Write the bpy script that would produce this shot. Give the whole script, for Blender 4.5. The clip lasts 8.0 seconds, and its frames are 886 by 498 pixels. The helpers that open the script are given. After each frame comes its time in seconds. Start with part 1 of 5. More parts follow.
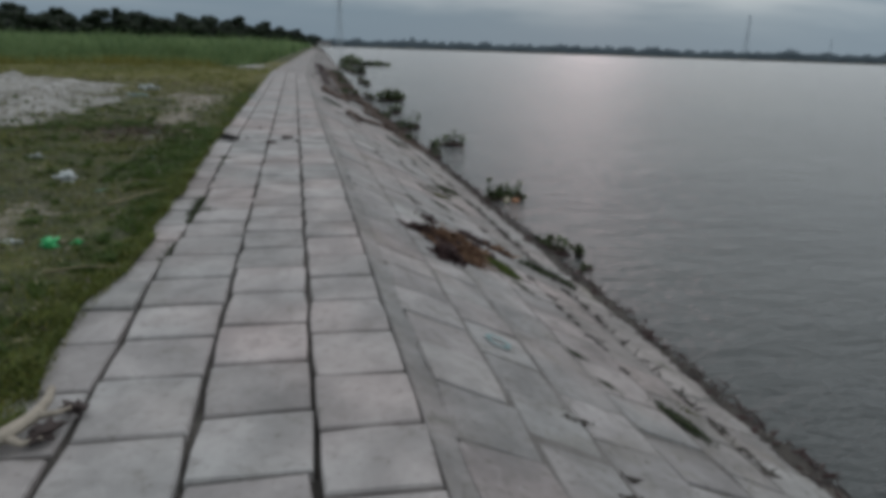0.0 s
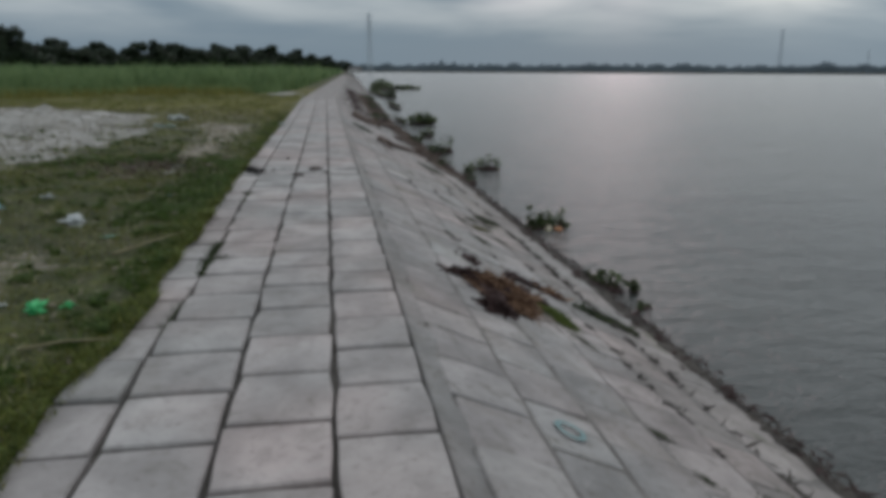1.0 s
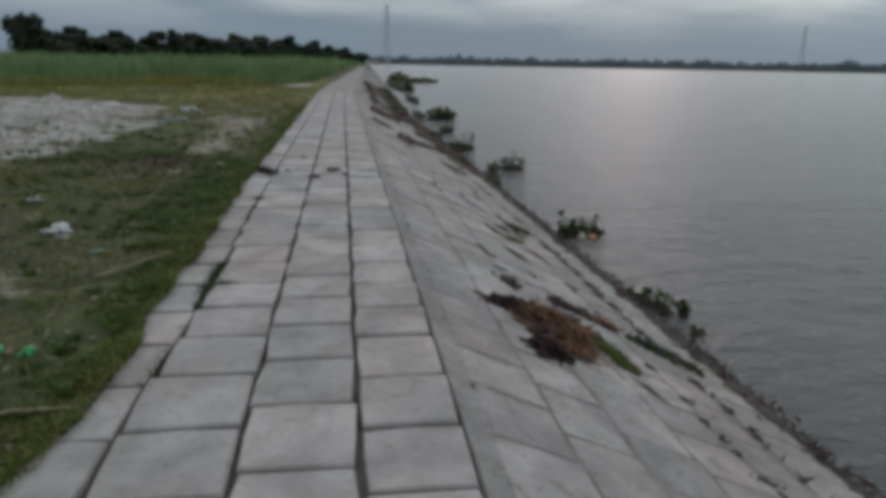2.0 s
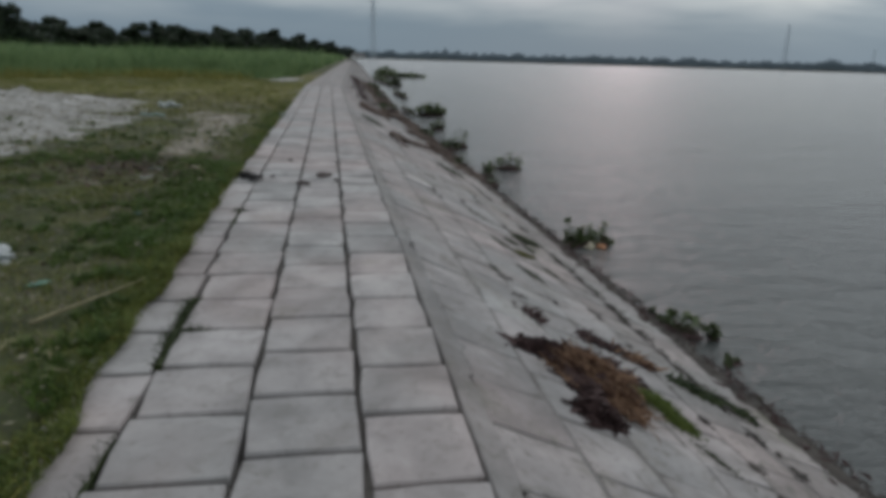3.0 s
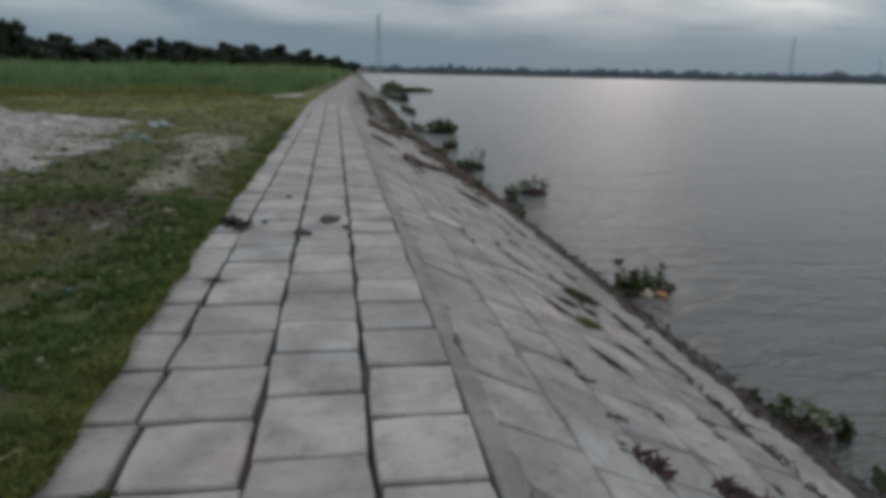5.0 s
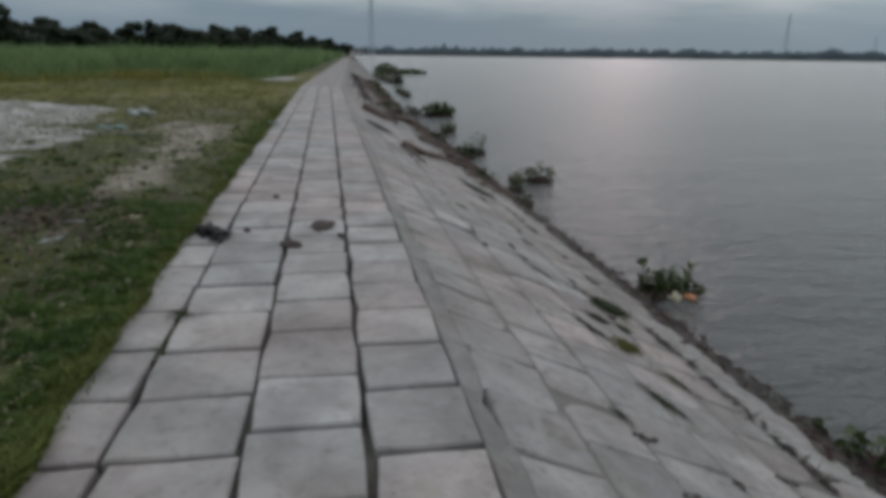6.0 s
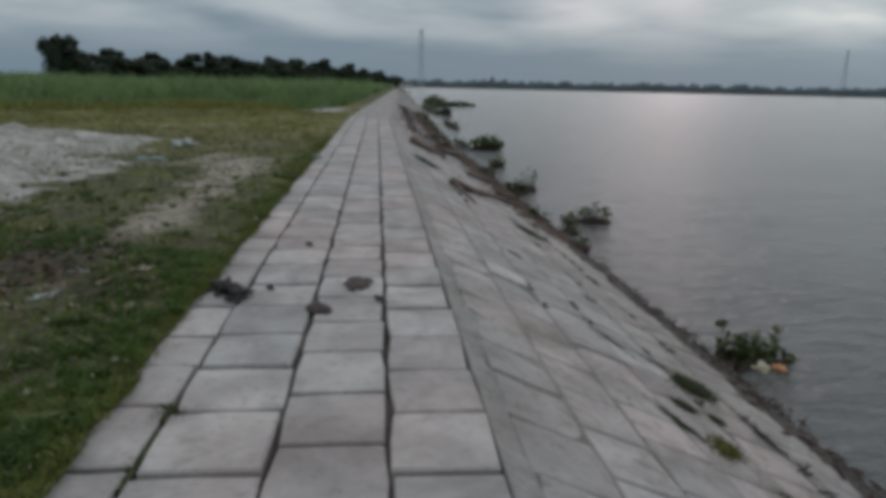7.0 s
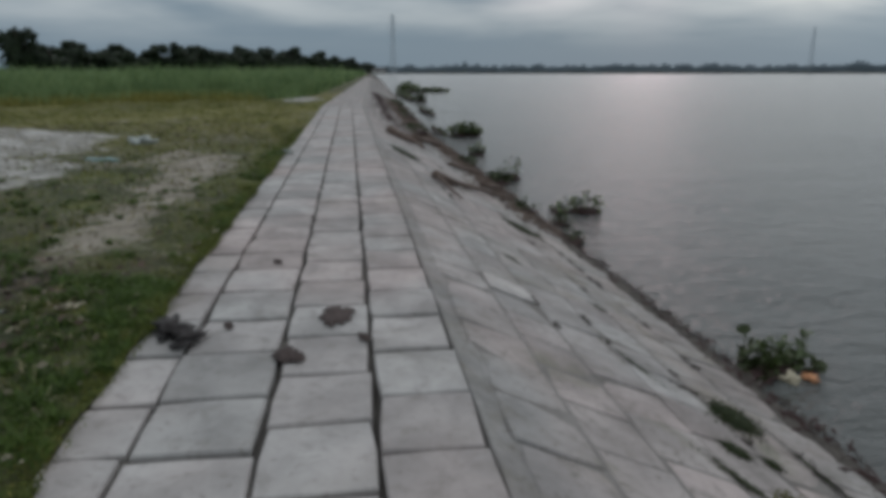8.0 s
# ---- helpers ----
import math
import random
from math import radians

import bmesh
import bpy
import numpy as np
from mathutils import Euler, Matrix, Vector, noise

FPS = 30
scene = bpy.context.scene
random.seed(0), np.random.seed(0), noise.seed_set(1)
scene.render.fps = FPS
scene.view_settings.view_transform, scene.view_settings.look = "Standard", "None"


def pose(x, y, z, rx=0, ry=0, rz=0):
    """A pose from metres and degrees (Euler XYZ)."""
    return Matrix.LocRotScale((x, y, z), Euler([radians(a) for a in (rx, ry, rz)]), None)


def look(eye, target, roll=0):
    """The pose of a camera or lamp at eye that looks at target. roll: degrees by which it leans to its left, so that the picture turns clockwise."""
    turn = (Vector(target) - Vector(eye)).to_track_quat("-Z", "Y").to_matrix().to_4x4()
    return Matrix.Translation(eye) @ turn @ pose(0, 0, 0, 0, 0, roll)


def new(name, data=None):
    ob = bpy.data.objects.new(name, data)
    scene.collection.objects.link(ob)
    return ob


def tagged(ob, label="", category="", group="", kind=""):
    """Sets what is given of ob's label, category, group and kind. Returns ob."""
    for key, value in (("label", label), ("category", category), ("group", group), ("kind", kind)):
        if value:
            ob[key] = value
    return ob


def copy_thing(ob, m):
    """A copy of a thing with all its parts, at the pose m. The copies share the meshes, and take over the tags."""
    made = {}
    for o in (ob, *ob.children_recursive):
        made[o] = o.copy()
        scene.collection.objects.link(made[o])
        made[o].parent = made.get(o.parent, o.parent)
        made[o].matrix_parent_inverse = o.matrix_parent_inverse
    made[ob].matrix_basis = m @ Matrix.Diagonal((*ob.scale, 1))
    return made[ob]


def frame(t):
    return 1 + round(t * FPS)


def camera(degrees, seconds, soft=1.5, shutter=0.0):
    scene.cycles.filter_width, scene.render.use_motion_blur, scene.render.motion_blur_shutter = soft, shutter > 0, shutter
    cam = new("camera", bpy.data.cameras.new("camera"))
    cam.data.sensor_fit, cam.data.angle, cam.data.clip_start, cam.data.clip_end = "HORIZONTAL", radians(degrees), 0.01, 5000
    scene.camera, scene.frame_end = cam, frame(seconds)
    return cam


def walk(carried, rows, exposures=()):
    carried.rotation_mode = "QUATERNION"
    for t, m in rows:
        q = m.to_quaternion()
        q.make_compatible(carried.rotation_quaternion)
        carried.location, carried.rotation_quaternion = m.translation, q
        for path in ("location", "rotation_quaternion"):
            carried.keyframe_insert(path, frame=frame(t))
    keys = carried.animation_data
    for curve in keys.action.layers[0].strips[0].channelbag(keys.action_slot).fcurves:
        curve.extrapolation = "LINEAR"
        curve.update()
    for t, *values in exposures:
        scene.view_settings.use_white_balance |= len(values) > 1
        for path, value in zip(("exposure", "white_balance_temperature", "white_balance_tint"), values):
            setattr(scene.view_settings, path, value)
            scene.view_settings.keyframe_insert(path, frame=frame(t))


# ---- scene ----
cam = camera(67.0, 8.0, soft=5.0)
METRES, EYE, TILT, LEAN, TURN = 7.0, 1.40, -16.7, -1.8, -12.0
ROWS = [
    (0, 0, 0, 0, -0, 0, -0),
    (0.2, -0.0023, 0.0192, 0.0063, 0.81, 0.26, 0.2),
    (0.5, -0.0058, 0.0479, 0.0158, 0.82, -0.15, 1.63),
    (0.7, -0.0102, 0.0723, 0.0224, -0.77, -1.61, 2.18),
    (1, -0.0167, 0.1089, 0.0323, 2.73, 1.81, 0.79),
    (1.2, -0.0221, 0.1317, 0.0398, 5.52, 3.55, -0.23),
    (1.5, -0.0302, 0.1658, 0.0511, 7.22, 3.14, -2.01),
    (1.7, -0.0376, 0.1891, 0.0581, 5.17, 2.31, -0.82),
    (2.8, -0.0786, 0.3172, 0.0964, 3.01, 0.29, -0.06),
    (3, -0.086, 0.3405, 0.1034, 2.6, 0.89, -0.54),
    (3.2, -0.0944, 0.3641, 0.11, -0.34, -0.43, 0.22),
    (3.5, -0.107, 0.3996, 0.1199, 0.89, 0.11, 0.38),
    (3.7, -0.1105, 0.4242, 0.1278, 2.97, -0.3, 0.62),
    (4, -0.1158, 0.461, 0.1396, 4.45, 0.72, 0.12),
    (4.2, -0.1206, 0.484, 0.1463, 4.64, 0.21, -1.37),
    (4.5, -0.1277, 0.5186, 0.1564, 4.18, 1.52, -1.51),
    (4.7, -0.1327, 0.5426, 0.1636, 2.91, 2.39, 0.16),
    (5.8, -0.1599, 0.6745, 0.2033, 4.28, 0.29, -2.1),
    (6, -0.1649, 0.6985, 0.2105, 2.74, 0.51, 0.34),
    (6.2, -0.1679, 0.7215, 0.2168, 2.04, 0.36, 0.3),
    (6.5, -0.1724, 0.7559, 0.2262, 4.68, 1.45, 0.49),
    (6.7, -0.1767, 0.7798, 0.2342, 5.31, 3.3, 0.15),
    (7, -0.1831, 0.8156, 0.2462, 6.41, 3.1, -1.34),
    (7.2, -0.1885, 0.838, 0.2538, 6.55, 2.17, -1.17),
    (7.5, -0.1967, 0.8716, 0.2652, 4.85, 3, -0.49),
    (7.7, -0.2025, 0.8955, 0.2716, 3.47, 2.16, -0.2),
    (8, -0.2113, 0.9313, 0.2813, 4.61, 1.95, 0.56),
]
walk(cam, [(t, pose(0, 0, EYE, TILT, LEAN, TURN) @ pose(METRES * x, METRES * y, METRES * z, 90 + pitch, roll, yaw)) for t, x, y, z, yaw, pitch, roll in ROWS])


# ---- world, sun ----
SUN_AZ, SUN_EL = 24.0, 21.0        # degrees right of +y, and above the horizon
sun_dir = Vector((math.sin(radians(SUN_AZ)) * math.cos(radians(SUN_EL)), math.cos(radians(SUN_AZ)) * math.cos(radians(SUN_EL)), math.sin(radians(SUN_EL))))


class Nodes:
    """Short hand for node trees."""

    def __init__(self, tree):
        self.t = tree
        tree.nodes.clear()

    def add(self, kind, sets=None, **ins):
        n = self.t.nodes.new(kind)
        for k, v in (sets or {}).items():
            setattr(n, k, v)
        for k, v in ins.items():
            key = int(k[1:]) if k[0] == "i" and k[1:].isdigit() else k.replace("_", " ")
            self.put(n.inputs[key], v)
        return n

    def put(self, sock, v):
        if isinstance(v, bpy.types.NodeSocket):
            self.t.links.new(v, sock)
        elif isinstance(v, bpy.types.Node):
            self.t.links.new(v.outputs[0], sock)
        else:
            if isinstance(v, tuple) and len(v) == 3 and sock.type == "RGBA":
                v = (*v, 1)
            sock.default_value = v

    def math(self, op, a, b=0.0, c=0.0, clamp=False):
        return self.add("ShaderNodeMath", dict(operation=op, use_clamp=clamp), i0=a, i1=b, i2=c).outputs[0]

    def mix(self, f, a, b, blend="MIX"):
        n = self.add("ShaderNodeMix", dict(data_type="RGBA", blend_type=blend, clamp_factor=True))
        self.put(n.inputs[0], f), self.put(n.inputs[6], a), self.put(n.inputs[7], b)
        return n.outputs[2]

    def noise(self, vec, scale, detail=4.0, rough=0.55, distortion=0.0):
        return self.add("ShaderNodeTexNoise", None, Vector=vec, Scale=scale, Detail=detail, Roughness=rough, Distortion=distortion).outputs[0]

    def ramp(self, f, lo, hi, a=0.0, b=1.0):
        n = self.add("ShaderNodeMapRange", dict(interpolation_type="SMOOTHSTEP"), i0=f, i1=lo, i2=hi, i3=a, i4=b)
        return n.outputs[0]


world = bpy.data.worlds.new("overcast_evening")
scene.world = world
world.use_nodes = True
w = Nodes(world.node_tree)
way = w.add("ShaderNodeTexCoord").outputs["Generated"]
sky = w.add("ShaderNodeTexSky", dict(sky_type="NISHITA", sun_disc=False, sun_elevation=radians(SUN_EL), sun_rotation=radians(SUN_AZ), air_density=1.5, dust_density=1.0))
sky_dim = w.mix(1.0, sky.outputs[0], (0.02, 0.02, 0.02), "MULTIPLY")
xyz = w.add("ShaderNodeSeparateXYZ", None, Vector=way)
up = w.math("MAXIMUM", xyz.outputs[2], 0.0)
lift = w.math("ADD", up, 0.17)
flat = w.add("ShaderNodeCombineXYZ", None, X=w.math("DIVIDE", xyz.outputs[0], lift), Y=w.math("DIVIDE", xyz.outputs[1], lift), Z=3.7)
stretched = w.add("ShaderNodeMapping", dict(vector_type="POINT"), Vector=flat.outputs[0], Scale=(0.75, 0.95, 1.0))
billow = w.noise(stretched.outputs[0], 0.62, 5.0, 0.5, 0.3)
wisp = w.noise(stretched.outputs[0], 2.1, 4.0, 0.5, 0.2)
cover = w.math("ADD", w.math("MULTIPLY", billow, 0.8), w.math("MULTIPLY", wisp, 0.2))
height = w.ramp(up, 0.0, 0.75)
base = w.mix(height, (0.238, 0.328, 0.408), (0.79, 0.90, 1.00))
bright = w.mix(height, (0.665, 0.73, 0.765), (1.04, 1.12, 1.16))
aloft = w.ramp(up, 0.015, 0.11)
cloud = w.mix(w.math("MULTIPLY", w.ramp(cover, 0.38, 0.63), aloft), base, bright)
az_of = w.math("ARCTAN2", xyz.outputs[0], xyz.outputs[1])


def bright_cloud(az, el, half_az, half_el, tint):
    """A thin place in the cloud where the low sun shines through."""
    a = w.math("DIVIDE", w.math("SUBTRACT", az_of, radians(az)), radians(half_az))
    e = w.math("DIVIDE", w.math("SUBTRACT", up, math.sin(radians(el))), math.sin(radians(half_el)))
    f = w.math("EXPONENT", w.math("MULTIPLY", w.math("ADD", w.math("MULTIPLY", a, a), w.math("MULTIPLY", e, e)), -1.0))
    f = w.math("MULTIPLY", f, w.ramp(cover, 0.30, 0.55, 0.35, 1.0))
    return w.mix(f, (0.0, 0.0, 0.0), tint)


cloud = w.mix(1.0, cloud, bright_cloud(SUN_AZ, 25.0, 3.0, 9.0, (9.8, 7.3, 7.3)), "ADD")
cloud = w.mix(1.0, cloud, bright_cloud(36.5, 5.5, 4.5, 1.3, (0.62, 0.57, 0.49)), "ADD")
cloud = w.mix(1.0, cloud, bright_cloud(16.0, 6.0, 4.0, 1.5, (0.22, 0.17, 0.17)), "ADD")
cloud = w.mix(1.0, cloud, bright_cloud(44.0, 16.0, 12.0, 12.0, (0.23, 0.245, 0.245)), "ADD")
total = w.mix(0.93, sky_dim, cloud)
back = w.add("ShaderNodeBackground", None, Color=total, Strength=0.76)
w.add("ShaderNodeOutputWorld", None, Surface=back)

sun = new("sun", bpy.data.lights.new("sun", "SUN"))
sun.data.energy, sun.data.angle, sun.data.color = 0.5, radians(120), (1.0, 0.94, 0.9)
sun.matrix_basis = look(sun_dir * 50, (0, 0, 0))


# ---- materials ----
def material(name):
    m = bpy.data.materials.new(name)
    m.use_nodes = True
    return m, Nodes(m.node_tree)


def finish(m, n, color, rough, bump=None, strength=0.4, distance=0.01, **more):
    b = n.add("ShaderNodeBsdfPrincipled", None, Base_Color=color, Roughness=rough, **more)
    if bump is not None:
        n.put(b.inputs["Normal"], n.add("ShaderNodeBump", None, Strength=strength, Distance=distance, Height=bump))
    n.add("ShaderNodeOutputMaterial", None, Surface=b)
    return m


def place(n):
    return n.add("ShaderNodeNewGeometry").outputs["Position"]


def concrete(name, tint=(1, 1, 1), dirt=0.5):
    """Weathered cast concrete, each piece a little different."""
    m, n = material(name)
    p = place(n)
    rnd = n.add("ShaderNodeObjectInfo").outputs["Random"]
    isl = n.add("ShaderNodeNewGeometry").outputs["Random Per Island"]
    r = n.math("FRACT", n.math("ADD", n.math("MULTIPLY", rnd, 7.31), isl))
    shade = n.ramp(r, 0.0, 1.0, 0.86, 1.12)
    blot = n.noise(p, 2.3, 5.0, 0.6, 0.4)
    grain = n.noise(p, 160.0, 2.0, 0.7)
    mid = n.noise(p, 24.0, 4.0, 0.6)
    c = n.mix(n.ramp(blot, 0.3, 0.72), tuple(0.225 * k for k in tint), tuple(0.375 * k for k in tint))
    warm = n.mix(n.ramp(n.noise(p, 0.55, 3.0), 0.42, 0.62), (0.985, 1.0, 1.005), (1.05, 0.985, 0.975))
    c = n.mix(1.0, c, warm, "MULTIPLY")
    hue = n.math("FRACT", n.math("ADD", n.math("MULTIPLY", rnd, 13.7), n.math("MULTIPLY", isl, 3.1)))
    c = n.mix(1.0, c, n.mix(hue, (0.988, 1.0, 0.995), (1.03, 0.985, 0.98)), "MULTIPLY")
    c = n.mix(1.0, c, n.add("ShaderNodeCombineColor", None, Red=shade, Green=shade, Blue=shade), "MULTIPLY")
    smear = n.noise(p, 6.5, 6.0, 0.7, 0.8)
    c = n.mix(n.math("MULTIPLY", n.ramp(smear, 0.50, 0.70), 0.75 * dirt), c, (0.15, 0.138, 0.122))
    c = n.mix(n.math("MULTIPLY", n.ramp(smear, 0.46, 0.28), 0.30), c, (0.44, 0.42, 0.405))
    c = n.mix(n.math("MULTIPLY", n.ramp(mid, 0.56, 0.78), dirt), c, (0.13, 0.115, 0.10))
    c = n.mix(n.math("MULTIPLY", n.ramp(grain, 0.5, 0.75), 0.25), c, (0.14, 0.135, 0.13))
    c = n.mix(n.math("MULTIPLY", n.ramp(n.noise(p, 1.1, 6.0, 0.65), 0.6, 0.72), 0.55 * dirt), c, (0.13, 0.132, 0.088))
    c = n.mix(n.math("MULTIPLY", n.ramp(n.noise(p, 0.8, 7.0, 0.7, 1.0), 0.53, 0.66), 0.6 * dirt - 0.25), c, (0.17, 0.15, 0.115))
    return finish(m, n, c, n.ramp(mid, 0.3, 0.7, 0.78, 0.95), n.math("ADD", n.math("MULTIPLY", mid, 0.7), n.math("MULTIPLY", grain, 0.3)), 0.5, 0.006)


def earthy(name, a, b, scale=6.0, rough=0.95, strength=0.6, third=None):
    """Soil, sand, mud: two tones at two scales, with crumbly relief."""
    m, n = material(name)
    p = place(n)
    big, fine = n.noise(p, scale * 0.3, 5.0, 0.6, 0.3), n.noise(p, scale * 9.0, 4.0, 0.65)
    c = n.mix(n.ramp(big, 0.35, 0.68), a, b)
    c = n.mix(n.math("MULTIPLY", n.ramp(fine, 0.45, 0.75), 0.5), c, third or tuple(k * 0.55 for k in a))
    return finish(m, n, c, rough, n.math("ADD", big, fine), strength, 0.03)


def leafy(name, a, b, rough=0.55, sheen=0.25, scale=3.0, through_light=0.25):
    """Leaves: a tone for each blade, light that passes through."""
    m, n = material(name)
    g = n.add("ShaderNodeNewGeometry")
    f = n.math("ADD", n.math("MULTIPLY", g.outputs["Random Per Island"], 0.7), n.math("MULTIPLY", n.noise(g.outputs["Position"], scale, 3.0), 0.6))
    c = n.mix(n.ramp(f, 0.25, 1.0), a, b)
    bs = n.add("ShaderNodeBsdfPrincipled", None, Base_Color=c, Roughness=rough, Specular_IOR_Level=sheen)
    tr = n.add("ShaderNodeBsdfTranslucent", None, Color=c)
    mix = n.add("ShaderNodeMixShader", None, i0=through_light, i1=bs, i2=tr)
    n.add("ShaderNodeOutputMaterial", None, Surface=mix)
    return m


def plain(name, color, rough=0.5, scale=30.0, vary=0.25, metallic=0.0):
    m, n = material(name)
    f = n.noise(place(n), scale, 4.0, 0.6)
    c = n.mix(n.ramp(f, 0.3, 0.75), color, tuple(k * (1 - vary) for k in color))
    return finish(m, n, c, rough, f, 0.3, 0.004, Metallic=metallic)


def ground_material():
    """Worn pasture: grass floor, dry earth and pale silt, by the sheet's cover weights."""
    m, n = material("worn_pasture_soil")
    p = place(n)
    cov = n.add("ShaderNodeVertexColor", dict(layer_name="cover"))
    parts = n.add("ShaderNodeSeparateColor", None, Color=cov.outputs[0])
    fine, mid = n.noise(p, 22.0, 5.0, 0.7), n.noise(p, 3.0, 5.0, 0.65, 0.5)
    turf = n.mix(n.ramp(mid, 0.33, 0.68), (0.042, 0.054, 0.010), (0.112, 0.120, 0.026))
    clump = n.noise(p, 1.4, 7.0, 0.7, 0.7)
    turf = n.mix(n.ramp(clump, 0.40, 0.62, 0.8, 0.0), turf, (0.022, 0.031, 0.010))
    turf = n.mix(n.math("MULTIPLY", n.ramp(fine, 0.4, 0.7), 0.6), turf, (0.05, 0.042, 0.022))
    turf = n.mix(n.math("MULTIPLY", cov.outputs["Alpha"], n.ramp(clump, 0.30, 0.65, 0.45, 1.0)), turf, (0.185, 0.165, 0.045))
    broad = n.noise(p, 0.45, 6.0, 0.7, 0.9)
    turf = n.mix(n.math("MULTIPLY", n.ramp(broad, 0.50, 0.64), 0.5), turf, (0.085, 0.072, 0.042))
    dry = n.mix(n.ramp(mid, 0.35, 0.65), (0.185, 0.16, 0.125), (0.315, 0.28, 0.235))
    dry = n.mix(n.math("MULTIPLY", n.ramp(clump, 0.5, 0.66), 0.7), dry, (0.075, 0.07, 0.035))
    dry = n.mix(n.math("MULTIPLY", n.ramp(fine, 0.45, 0.75), 0.5), dry, (0.10, 0.085, 0.06))
    silt = n.mix(n.ramp(mid, 0.32, 0.68), (0.175, 0.168, 0.150), (0.40, 0.385, 0.365))
    silt = n.mix(n.math("MULTIPLY", n.ramp(clump, 0.5, 0.66), 0.75), silt, (0.15, 0.14, 0.11))
    ragged = n.math("MULTIPLY", n.math("SUBTRACT", n.noise(p, 1.9, 8.0, 0.72, 0.6), 0.5), 2.1)
    c = n.mix(n.ramp(n.math("ADD", parts.outputs[0], ragged), 0.35, 0.65), turf, dry)
    c = n.mix(n.ramp(n.math("ADD", parts.outputs[1], ragged), 0.35, 0.65), c, silt)
    mud = n.mix(n.ramp(mid, 0.3, 0.7), (0.034, 0.028, 0.023), (0.078, 0.066, 0.056))
    c = n.mix(n.ramp(n.math("ADD", parts.outputs[2], n.math("MULTIPLY", ragged, 0.4)), 0.4, 0.6), c, mud)
    return finish(m, n, c, 0.95, n.math("ADD", mid, n.math("MULTIPLY", fine, 0.6)), 0.7, 0.05)


def water_material():
    m, n = material("silty_river_water")
    p = place(n)
    long = n.add("ShaderNodeMapping", None, Vector=p, Scale=(0.5, 1.0, 1.0), Rotation=(0, 0, radians(-14)))
    ripple = n.noise(long.outputs[0], 3.2, 4.0, 0.6, 0.6)
    swell = n.noise(long.outputs[0], 0.55, 3.0, 0.5, 0.4)
    rill = n.noise(long.outputs[0], 13.0, 3.0, 0.6)
    h = n.math("ADD", n.math("ADD", n.math("MULTIPLY", ripple, 0.55), n.math("MULTIPLY", swell, 1.0)), n.math("MULTIPLY", rill, 0.16))
    c = n.mix(n.ramp(n.noise(p, 0.12, 3.0), 0.35, 0.65), (0.046, 0.051, 0.050), (0.064, 0.068, 0.065))
    return finish(m, n, c, 0.19, h, 0.95, 0.18, IOR=1.33)


